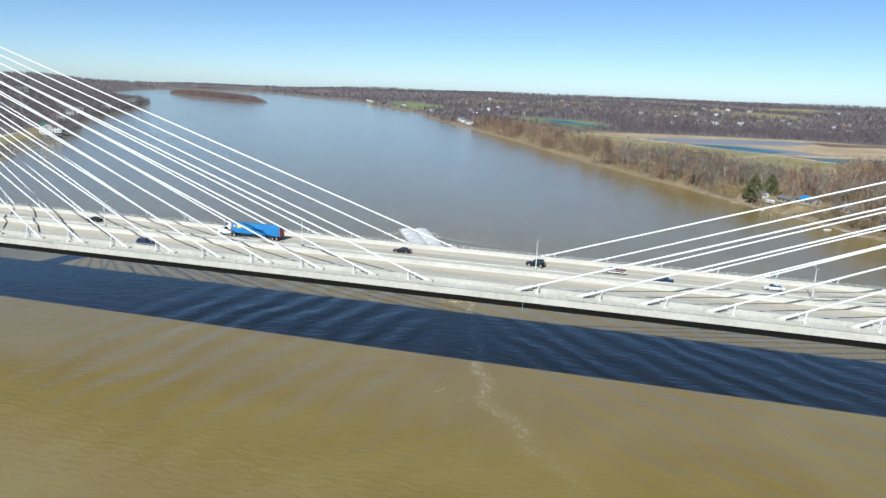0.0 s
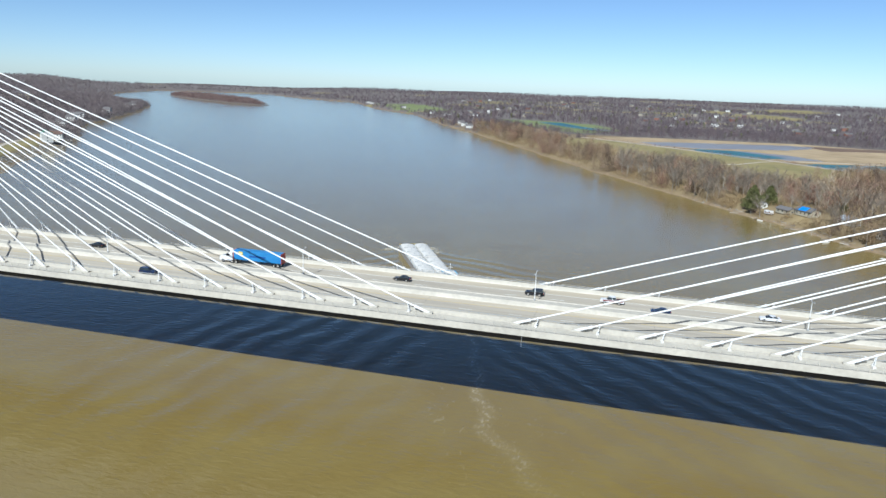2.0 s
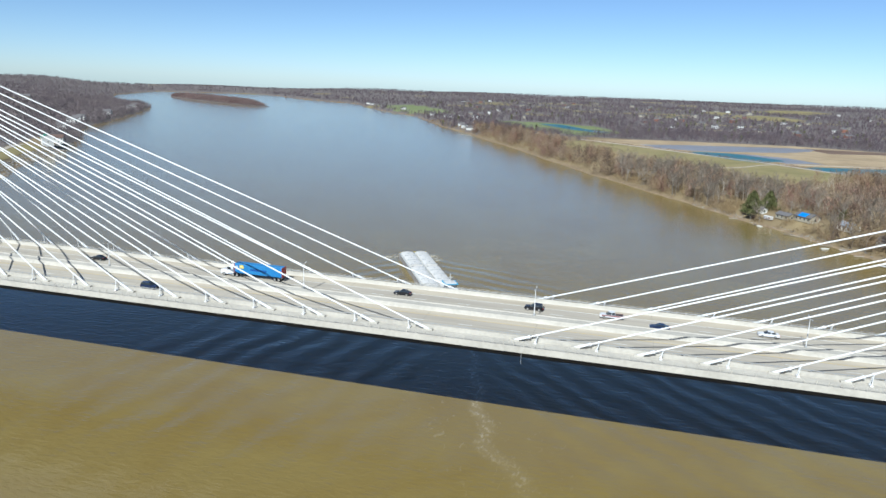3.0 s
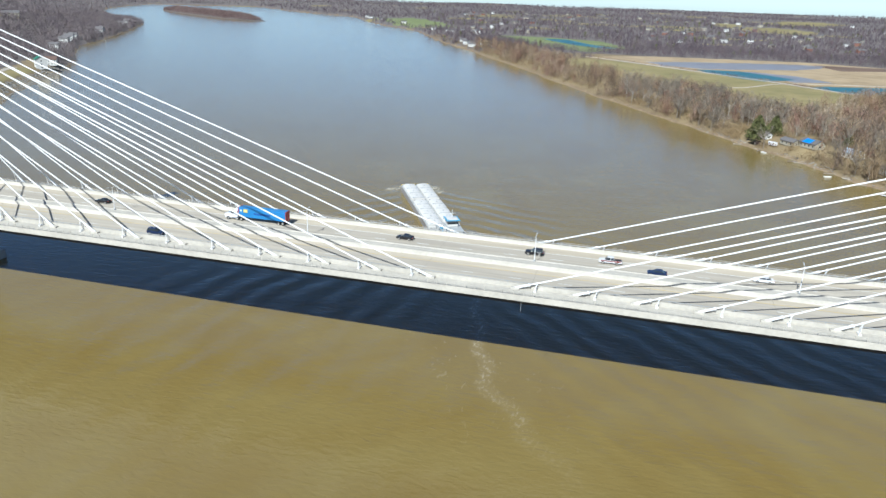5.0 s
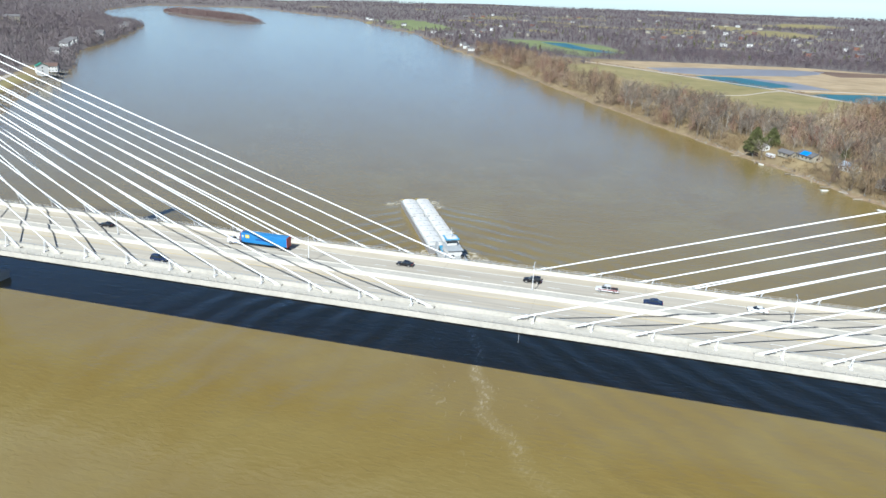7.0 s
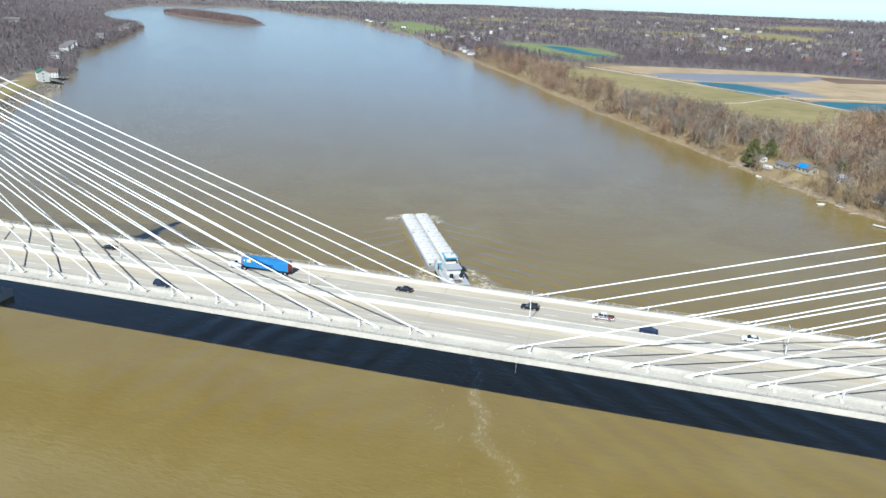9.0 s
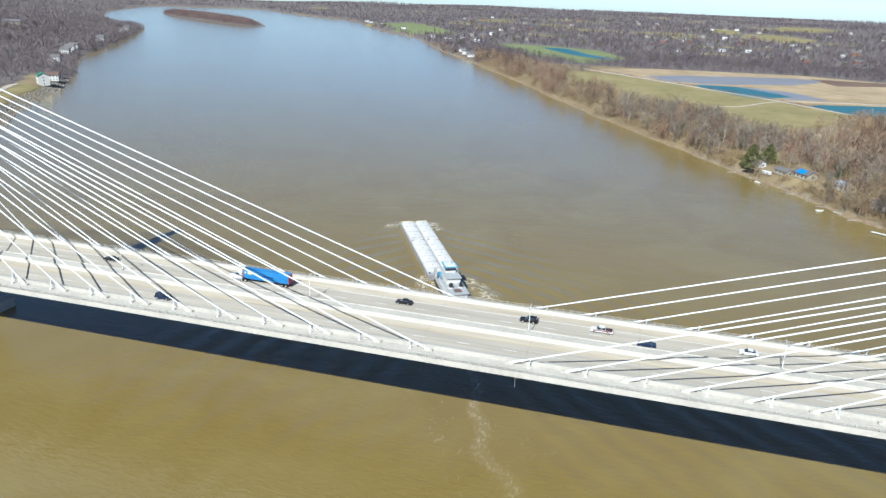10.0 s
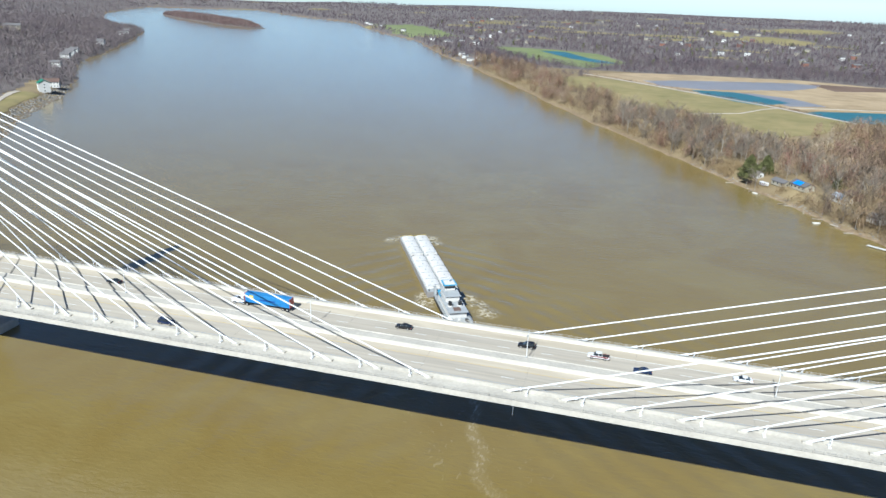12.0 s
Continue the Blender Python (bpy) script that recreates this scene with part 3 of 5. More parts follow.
post = part("fence_post", boxes((-0.05, 0.05, -0.05, 0.05, DECK + 0.3, DECK + 1.36)), PALE, bridge)
post.location = (-200, -22.6, 0)
low = part("rail_post", boxes((-0.08, 0.08, -0.08, 0.08, DECK + 1.0, DECK + 1.36)), GALV, bridge)
low.location = (-200, -17.6, 0)
for k in range(150):
    x = -200 + 2.29 * k
    for y in (-22.6, 14.7):
        if k or y > 0:
            ob = new("fence_post", post.data)
            ob.parent, ob.location = bridge, (x, y, 0)
    for y in (-17.6, 12.9):
        if k or y > 0:
            ob = new("rail_post", low.data)
            ob.parent, ob.location = bridge, (x, y, 0)
# slab joints across the road
joint = part("deck_joint", boxes((-0.03, 0.03, -17.1, -4.8, DECK - 0.05, DECK + 0.009), (-0.03, 0.03, -0.35, 12.4, DECK - 0.05, DECK + 0.009)), JOINT, bridge)
joint.location = (-178.4, 0, 0)
for k in range(1, 13):
    ob = new("deck_joint", joint.data)
    ob.parent, ob.location = bridge, (-178.4 + 27.44 * k, 0, 0)
# drain pipe under the walkway
bm = tube(bmesh.new(), (12.5, -22.5, DECK - 1.0), (12.5, -22.5, DECK - 3.9), 0.05)
part("drain_pipe", bm, GALV, bridge, "thin grey drain pipe")

# pylons: legs spread to carry the deck and join in one mast
for sx in (-1, 1):
    bm = bmesh.new()
    x = sx * TOWER_X

    def leg_box(a, b, wa, wb):
        ring = []
        for (px, py, pz), (wx, wy) in ((a, wa), (b, wb)):
            ring.append([bm.verts.new((px + ex * wx, py + ey * wy, pz)) for ex, ey in ((-1, -1), (1, -1), (1, 1), (-1, 1))])
        for q in range(4):
            bm.faces.new((ring[0][q], ring[0][(q + 1) % 4], ring[1][(q + 1) % 4], ring[1][q]))
        bm.faces.new(ring[0][::-1])
        bm.faces.new(ring[1])

    for sy in (-1, 1):
        leg_box((x, MID + sy * 13, 3), (x, MID + sy * 21.5, DECK - 2), (2.6, 2.4), (2.2, 1.8))
        leg_box((x, MID + sy * 21.5, DECK - 2), (x, MID + sy * 9.0, 62), (2.2, 1.8), (2.0, 1.5))
        leg_box((x, MID + sy * 9.0, 62), (x, MID + sy * 8.0, 95.5), (2.0, 1.5), (1.8, 1.3))
    leg_box((x, MID, 60), (x, MID, 63), (1.6, 9), (1.6, 9))
    leg_box((x, MID, DECK - 6.5), (x, MID, DECK - 4.0), (1.8, 21), (1.8, 21))
    bmesh.ops.recalc_face_normals(bm, faces=bm.faces)
    part("pylon", bm, CONCRETE, bridge, "pale concrete pylon")
    for sy in (-1, 1):
        part("pier_base", boxes((x - 12, x + 12, MID + sy * 13 - 6, MID + sy * 13 + 6, -4, 3.0), bevel=0.5), CONCRETE, bridge, "grey concrete pier base")
for x, w in ((-300, 16), (-370, 16), (300, 16), (370, 16)):
    part("pier", boxes((x - 1.5, x + 1.5, MID - w, MID + w, height(x, MID) - 3, DECK - 3.8)), CONCRETE, bridge)

# stay cables, each with an anchor pipe and a damper frame
for sx in (-1, 1):
    for side, y in ((-1, NEAR_STAY), (1, FAR_STAY)):
        for back in (0, 1):
            for k in range(STAYS):
                xa = FIRST + PITCH * k
                if back:
                    xa = 2 * TOWER_X - xa
                foot = Vector((sx * xa, y, DECK + 0.25))
                head = Vector((sx * TOWER_X, MID + side * 8.0, (92.0 if sx < 0 else 89.8) - 1.75 * k - 0.04 * k * k))
                d = (head - foot).normalized()
                cable = part("stay_cable", tube(bmesh.new(), foot, head, 0.19, sides=8, caps=False), WHITE, bridge, "white stay cable")
                bm = tube(bmesh.new(), foot - d * 0.6, foot + d * 3.2, 0.34, 0.30, sides=8)
                tube(bm, foot + d * 3.2, foot + d * 3.6, 0.42, 0.42, sides=8)
                part("anchor_pipe", bm, WHITE, cable)
                if not back:
                    top = foot + d * 5.4
                    bm = bmesh.new()
                    for e in (-0.55, 0.55):
                        tube(bm, (top.x - d.x * 0.4, foot.y + e, DECK + 0.3), top + Vector((0, e * 0.3, 0)), 0.09, 0.09, sides=6)
                    tube(bm, top - d * 0.25, top + d * 0.25, 0.28, 0.28, sides=8)
                    box(bm, top.x - d.x * 0.4 - 0.3, top.x - d.x * 0.4 + 0.3, foot.y - 0.75, foot.y + 0.75, DECK - 0.05, DECK + 0.35)
                    part("damper_frame", bm, WHITE, cable)
                    part("anchor_block", boxes((foot.x - 1.1, foot.x + 1.1, foot.y - 0.55, foot.y + 0.55, DECK - 0.3, DECK + 0.45), bevel=0.1), PALE, cable)


# ---- lamps on the median ----
def street_lamp(x, group="median lamps"):
    lamp = thing("street_lamp", "slim pale street lamp with twin heads on the median", "street lamp", group, at=pose(x, -1.3, DECK + 0.85))
    part("base", boxes((-0.25, 0.25, -0.25, 0.25, 0, 0.4), bevel=0.04), GALV, lamp)
    part("pole", tube(bmesh.new(), (0, 0, 0.3), (0, 0, 6.9), 0.13, 0.08), WHITE, lamp)
    for s in (-1, 1):
        arm = part("arm", tube(bmesh.new(), (0, 0, 6.8), (0, s * 1.3, 7.15), 0.06, 0.05, sides=6), WHITE, lamp)
        part("lamp_head", boxes((-0.16, 0.16, s * 1.2, s * 2.0, 7.08, 7.24), bevel=0.04), GALV, arm)
    return lamp


for x in (-177, -113.9, -51.0, 12.3, 74.9, 138):
    street_lamp(x)


# ---- vehicles ----
def wheel(parent, x, y, r=0.34, w=0.24):
    tyre = part("wheel", tube(bmesh.new(), (x, y - w / 2, r), (x, y + w / 2, r), r, sides=14), RUBBER, parent)
    part("rim", tube(bmesh.new(), (x, y - w / 2 - 0.01, r), (x, y + w / 2 + 0.01, r), r * 0.6, sides=10), CHROME, tyre)


def car(x, y, heading, mat, label, style="sedan", name="car"):
    """A passenger car whose nose points along its own +x."""
    c = thing(name, label, "car" if name == "car" else "truck", "cars on the bridge", at=pose(x, y, DECK + 0.006, 0, 0, heading))
    if style == "sedan":
        ln, low_, cab = 4.8, [(-2.4, 0.35), (-2.4, 0.85), (-2.25, 0.98), (-1.35, 1.0), (0.85, 0.98), (2.1, 0.82), (2.4, 0.65), (2.4, 0.3)], [(-1.75, 0.97), (-1.0, 1.42), (0.2, 1.44), (1.05, 0.96)]
    elif style == "suv":
        ln, low_, cab = 4.9, [(-2.4, 0.4), (-2.45, 1.05), (-2.3, 1.12), (0.9, 1.12), (2.2, 1.0), (2.42, 0.85), (2.42, 0.35)], [(-2.35, 1.1), (-2.05, 1.74), (0.1, 1.76), (1.05, 1.1)]
    else:
        ln, low_, cab = 5.9, [(-2.95, 0.5), (-2.95, 1.12), (-0.9, 1.12), (1.5, 1.15), (2.75, 1.05), (2.95, 0.9), (2.95, 0.45)], [(-0.9, 1.1), (-0.75, 1.82), (0.75, 1.84), (1.45, 1.12)]
    bm = prism(low_, -0.93, 0.93)
    bmesh.ops.bevel(bm, geom=list(bm.edges), offset=0.06, segments=2, affect="EDGES")
    part("body", bm, mat, c)
    bm = prism(cab, -0.80, 0.80)
    for v in bm.verts:
        if v.co.z > 1.3:
            v.co.y *= 0.84
    part("window_band", bm, GLASSY, c, "dark tinted glass")
    x0, x1 = cab[1][0], cab[2][0]
    zt = cab[1][1]
    bm = boxes((x0 - 0.05, x1 + 0.05, -0.69, 0.69, zt - 0.03, zt + 0.06), bevel=0.03)
    part("roof", bm, mat, c)
    for s in (-1, 1):
        xm = (x0 + x1) / 2
        part("pillar", boxes((xm - 0.06, xm + 0.06, s * 0.70, s * 0.80, 1.0, zt)), mat, c)
        part("headlight", boxes((ln / 2 - 0.12, ln / 2 + 0.01, s * 0.55, s * 0.85, 0.66, 0.8)), CHROME, c)
        part("tail_light", boxes((-ln / 2 - 0.02, -ln / 2 + 0.08, s * 0.6, s * 0.88, 0.72, 0.92)), RED, c)
        part("mirror", boxes((x1 + 0.35, x1 + 0.5, s * 0.9, s * 1.08, 1.0, 1.14), bevel=0.03), mat, c)
        for wx in (-ln * 0.29, ln * 0.31):
            wheel(c, wx, s * 0.84, 0.34 if style == "sedan" else 0.39)
    if style == "pickup":
        part("cargo_bed", boxes((-2.85, -0.98, -0.72, 0.72, 1.125, 1.135)), RUBBER, c, "dark open cargo bed")
    return c


LANE_IN, LANE_OUT = 1.9, 5.9
car(-24.9, LANE_OUT, 180, BLACK, "black sedan driving on the bridge deck")
car(11.3, LANE_OUT, 180, BLACK, "black sport utility car on the bridge deck", "suv")
car(42.8, LANE_IN, 180, NAVY, "dark blue sedan driving on the bridge deck")
pick = car(31.1, LANE_OUT + 0.2, 180, CARWHITE, "maroon and white pickup truck on the bridge deck", "pickup", "pickup_truck")
part("side_panel", boxes((-2.6, 2.4, -0.945, -0.925, 0.8, 1.08), (-2.6, 2.4, 0.925, 0.945, 0.8, 1.08), (-2.9, -1.0, -0.9, -0.74, 1.12, 1.16), (-2.9, -1.0, 0.74, 0.9, 1.12, 1.16)), MAROON, pick, "maroon side panels")
car(-90.4, -13.9, 0, NAVY, "dark blue sport utility car on the bridge deck", "suv")
car(68.2, LANE_OUT, 180, CARWHITE, "white sedan on the bridge deck")
car(-124.0, LANE_OUT, 180, BLACK, "black sedan crossing the bridge")


def semi_truck(x, y):
    """Tractor and box trailer; nose along its own +x."""
    t = thing("semi_truck", "white tractor pulling a bright blue box trailer", "truck", at=pose(x, y, DECK + 0.006, 0, 0, 180))
    trailer = part("trailer", boxes((-10.4, 4.6, -1.28, 1.28, 1.25, 4.05), bevel=0.04), BLUE_BOX, t, "bright blue corrugated box trailer")
    for k in range(36):
        xx = -10.2 + 0.41 * k
        for s in (-1, 1):
            part("rib", boxes((xx, xx + 0.16, s * 1.275, s * 1.315, 1.4, 3.9)), BLUE_BOX, trailer)
    part("front_frame", boxes((4.58, 4.72, -1.3, 1.3, 1.2, 4.08)), RED, trailer, "red end frame")
    part("door_frame", boxes((-10.5, -10.38, -1.3, 1.3, 1.15, 4.08)), RED, trailer, "red rear frame")
    for s in (-1, 1):
        part("decal", boxes((1.7, 3.0, s * 1.318, s * 1.33, 2.75, 3.7)), YELLOW, trailer, "yellow panel")
        part("decal_bar", boxes((2.0, 2.7, s * 1.332, s * 1.34, 3.1, 3.35)), CARWHITE, trailer)
        part("decal_bar", boxes((3.6, 4.0, s * 1.318, s * 1.33, 2.9, 3.5)), CARWHITE, trailer)
        part("lettering_band", boxes((-5.6, -0.3, s * 1.318, s * 1.328, 2.3, 2.85)), LETTER, trailer, "dark blue lettering bar")
    part("chassis", boxes((-10.3, 4.2, -0.5, 0.5, 0.85, 1.25)), RUBBER, t)
    hood = prism([(5.1, 0.75), (5.1, 1.4), (5.3, 2.95), (6.4, 3.0), (7.35, 2.25), (7.6, 2.0), (9.2, 1.85), (9.45, 1.5), (9.45, 0.6), (7.0, 0.6)], -1.12, 1.12)
    bmesh.ops.bevel(hood, geom=list(hood.edges), offset=0.07, segments=1, affect="EDGES")
    cab = part("cab", hood, CARWHITE, t, "white tractor cab")
    part("windscreen", prism([(6.47, 2.92), (7.33, 2.24), (7.40, 2.28), (6.53, 2.97)], -0.98, 0.98), GLASSY, cab)
    part("roof_fairing", prism([(4.95, 2.9), (5.05, 3.75), (5.5, 3.85), (6.3, 3.0)], -1.0, 1.0), CARWHITE, cab)
    part("grille", boxes((9.44, 9.5, -0.6, 0.6, 0.8, 1.5)), CHROME, cab)
    for s in (-1, 1):
        part("side_window", boxes((6.1, 7.0, s * 1.10, s * 1.13, 2.05, 2.7)), GLASSY, cab)
        part("exhaust_stack", tube(bmesh.new(), (4.95, s * 1.0, 1.2), (4.95, s * 1.0, 4.1), 0.09), CHROME, cab)
        part("fuel_tank", tube(bmesh.new(), (5.3, s * 1.0, 0.75), (6.9, s * 1.0, 0.75), 0.32), CHROME, cab)
        part("mirror", boxes((7.0, 7.1, s * 1.2, s * 1.42, 2.0, 2.7)), CHROME, cab)
        for wx in (-9.4, -8.1, 4.0, 5.3, 8.3):
            wheel(t, wx, s * 1.0, 0.5, 0.32 if wx > 8 else 0.5)
    return t


semi_truck(-71.2, LANE_OUT)


# ---- tow: two barges pushed by a towboat ----
HEAD = 28.0
BOW = Vector((-75.2, 153.0, 0))
aft, right = Vector((0.4695, -0.883, 0)), Vector((0.883, 0.4695, 0))


def tow_pose(along, across):
    p = BOW + aft * along + right * across
    return pose(p.x, p.y, 0, 0, 0, HEAD)


def barge(across):
    """A covered barge; its bow is at its own origin, its length runs to -y."""
    b = thing("barge", "pale covered barge loaded low in the river", "barge", "barges of the tow", at=tow_pose(0, across) @ Matrix.Diagonal((0.84, 1, 1, 1)))
    hull = bmesh.new()
    prof = [(0.0, 2.6), (-1.2, 0.6), (-5.0, -1.5), (-69.5, -1.5), (-71.0, 0.2), (-71.0, 2.6)]
    ring = [[hull.verts.new((x, y, z)) for y, z in prof] for x in (0.15, 8.25)]
    hull.faces.new(ring[0])
    hull.faces.new(ring[1][::-1])
    for k in range(len(prof)):
        hull.faces.new((ring[0][k], ring[0][(k + 1) % len(prof)], ring[1][(k + 1) % len(prof)], ring[1][k]))
    bmesh.ops.recalc_face_normals(hull, faces=hull.faces)
    part("hull", hull, BARGEHULL, b, "grey barge hull")
    part("side_deck", boxes((0.2, 8.2, -70.8, -0.3, 2.6, 2.68)), BOATGREY, b)
    for y0, y1 in ((-28.4, -3.4), (-67.5, -32.0)):
        part("coaming", boxes((0.7, 7.7, y0, y1, 2.65, 3.6)), BARGEW, b)
    for k in range(8):
        y0 = -3.3 - 8.4 * k if k < 3 else -31.9 - 7.15 * (k - 3)
        run = 8.25 if k < 3 else 7.0
        cover = bmesh.new()
        prof = [(0.55, 3.5), (0.75, 3.85), (2.2, 4.15), (4.2, 4.28), (6.2, 4.15), (7.65, 3.85), (7.85, 3.5)]
        rr = [[cover.verts.new((x, y, z)) for x, z in prof] for y in (y0, y0 - run)]
        cover.faces.new(rr[0])
        cover.faces.new(rr[1][::-1])
        for q in range(7):
            cover.faces.new((rr[0][q], rr[0][(q + 1) % 7], rr[1][(q + 1) % 7], rr[1][q]))
        bmesh.ops.recalc_face_normals(cover, faces=cover.faces)
        lid = part("hatch_cover", cover, BARGEW, b)
        part("lifting_bar", boxes((1.2, 7.2, y0 - run + 0.05, y0 - run + 0.3, 3.95, 4.34), (3.9, 4.5, y0 - run / 2 - 0.5, y0 - run / 2 + 0.5, 4.25, 4.4)), BOATGREY, lid)
    for xx, yy, hh in ((2.0, -29.6, 0.9), (6.1, -30.6, 1.2), (4.1, -30.2, 0.7)):
        part("deck_winch", boxes((xx - 0.5, xx + 0.5, yy - 0.4, yy + 0.4, 2.68, 2.68 + hh), bevel=0.08), BARGEHULL, b)
    part("bow_rail", boxes((0.3, 8.1, -0.75, -0.65, 3.3, 3.4), (0.3, 0.4, -0.75, -0.65, 2.6, 3.4), (8.0, 8.1, -0.75, -0.65, 2.6, 3.4)), YELLOW, b, "yellow bow rail")
    part("winch", boxes((3.7, 4.7, -69.4, -68.5, 2.68, 3.5), bevel=0.1), BOATGREY, b)
    for yy in (-1.6, -69.8):
        for xx in (1.2, 7.2):
            part("bitt", tube(bmesh.new(), (xx, yy, 2.6), (xx, yy, 3.4), 0.25), HULL, b, "black mooring bitt")
    for xx in (0.6, 7.8):
        part("hatch_walk", boxes((xx - 0.05, xx + 0.05, -67, -6, 3.4, 3.5)), GALV, b)
    return b


barge(0.0)
barge(7.02)

boat = thing("towboat", "white and grey towboat with blue pilothouse trim", "towboat", at=tow_pose(71.3, 2.4))
hull = bmesh.new()
outline = [(0.3, 0.0), (9.7, 0.0), (10.0, -3.0), (10.0, -29.0), (9.2, -32.5), (0.8, -32.5), (0.0, -29.0), (0.0, -3.0)]
for z0, z1, grow in ((-1.4, 1.5, 0.0),):
    lo = [hull.verts.new((x, y, z0)) for x, y in outline]
    hi = [hull.verts.new((x, y, z1)) for x, y in outline]
    hull.faces.new(lo[::-1])
    hull.faces.new(hi)
    for k in range(len(outline)):
        hull.faces.new((lo[k], lo[(k + 1) % len(outline)], hi[(k + 1) % len(outline)], hi[k]))
bmesh.ops.recalc_face_normals(hull, faces=hull.faces)
part("hull", hull, HULL, boat, "black hull")
deckbm = bmesh.new()
inner = [(5 + (x - 5) * 0.97, -16.25 + (y + 16.25) * 0.985) for x, y in outline]
dv = [[deckbm.verts.new((x, y, z)) for x, y in inner] for z in (1.45, 1.56)]
deckbm.faces.new(dv[1])
for k in range(len(inner)):
    deckbm.faces.new((dv[0][k], dv[0][(k + 1) % len(inner)], dv[1][(k + 1) % len(inner)], dv[1][k]))
part("main_deck", deckbm, BOATGREY, boat, "grey painted deck")
part("deckhouse", boxes((1.4, 8.6, -23.5, -4.0, 1.5, 4.2), bevel=0.12), BARGEW, boat, "white main cabin")
part("upper_deck", boxes((1.0, 9.0, -24.6, -3.4, 4.2, 4.35)), BOATGREY, boat)
part("upper_cabin", boxes((2.2, 7.8, -14.5, -4.6, 4.35, 6.9), bevel=0.12), BARGEW, boat)
part("top_deck", boxes((1.8, 8.2, -15.2, -4.0, 6.9, 7.03)), BOATGREY, boat)
ph = part("pilothouse", boxes((2.9, 7.1, -9.4, -4.8, 7.03, 9.6), bevel=0.15), BARGEW, boat, "white pilothouse")
part("window_band", boxes((2.87, 7.13, -9.43, -4.77, 8.1, 9.0)), GLASSY, ph, "dark wheelhouse windows")
part("visor", boxes((2.2, 7.8, -10.1, -4.0, 9.6, 9.85), bevel=0.08), BLUE_TRIM, ph, "sky blue roof edge")
part("roof", boxes((2.8, 7.2, -9.5, -4.7, 9.85, 9.95)), BARGEW, ph)
part("mast", tube(bmesh.new(), (5, -7.2, 9.9), (5, -7.2, 13.6), 0.12, 0.07), WHITE, ph)
part("radar_bar", boxes((4.0, 6.0, -7.3, -7.1, 11.9, 12.05)), WHITE, ph)
part("blue_rail", boxes((1.1, 8.9, -3.55, -3.42, 4.35, 5.2), (1.1, 1.25, -9.0, -3.42, 4.35, 5.2), (8.75, 8.9, -9.0, -3.42, 4.35, 5.2)), BLUE_TRIM, boat, "sky blue bulwark")
for sx in (3.0, 7.0):
    st = part("funnel", tube(bmesh.new(), (sx, -18.2, 4.3), (sx, -18.3, 6.3), 0.8, 0.72, sides=14), HULL, boat, "black exhaust funnel")
    part("collar", tube(bmesh.new(), (sx, -18.18, 4.35), (sx, -18.2, 4.9), 0.95, 0.9, sides=14), BARGEW, st)
part("engine_hatch", boxes((3.6, 6.4, -22.9, -20.2, 4.35, 4.8), bevel=0.08), BROWNROOF, boat, "brown engine-room hatch")
for y0 in (-26.5, -29.0):
    for sx in (2.2, 7.8):
        part("winch", boxes((sx - 0.6, sx + 0.6, y0 - 0.5, y0 + 0.5, 1.56, 2.5), bevel=0.1), STEEL_DK, boat)
for sx, y0 in ((3.4, -28.4), (5.0, -25.6), (6.4, -30.4), (4.6, -31.0)):
    part("deck_box", boxes((sx - 0.5, sx + 0.5, y0 - 0.4, y0 + 0.4, 1.56, 2.3), bevel=0.05), BARGEW, boat)
part("stern_bulwark", boxes((0.9, 9.1, -32.55, -32.3, 1.5, 2.4)), BARGEW, boat, "white stern bulwark")
part("name_bar", boxes((3.4, 6.6, -32.58, -32.54, 1.75, 2.1)), HULL, boat)
for sx in (0.25, 9.75):
    part("fender_rail", boxes((sx - 0.12, sx + 0.12, -29, -3, 2.2, 2.32)), GALV, boat)
    for k in range(9):
        part("stanchion", tube(bmesh.new(), (sx, -4 - 3 * k, 1.5), (sx, -4 - 3 * k, 2.3), 0.05, sides=6), GALV, boat)
for sx in (1.2, 7.6):
    part("push_knee", prism([(0, 0), (0.0, 4.6), (-1.2, 4.6), (-2.0, 1.5), (-2.0, 0)], 0, 1.0), BOATGREY, boat).matrix_basis = pose(sx, 0.15, 1.0, 0, 0, 90)


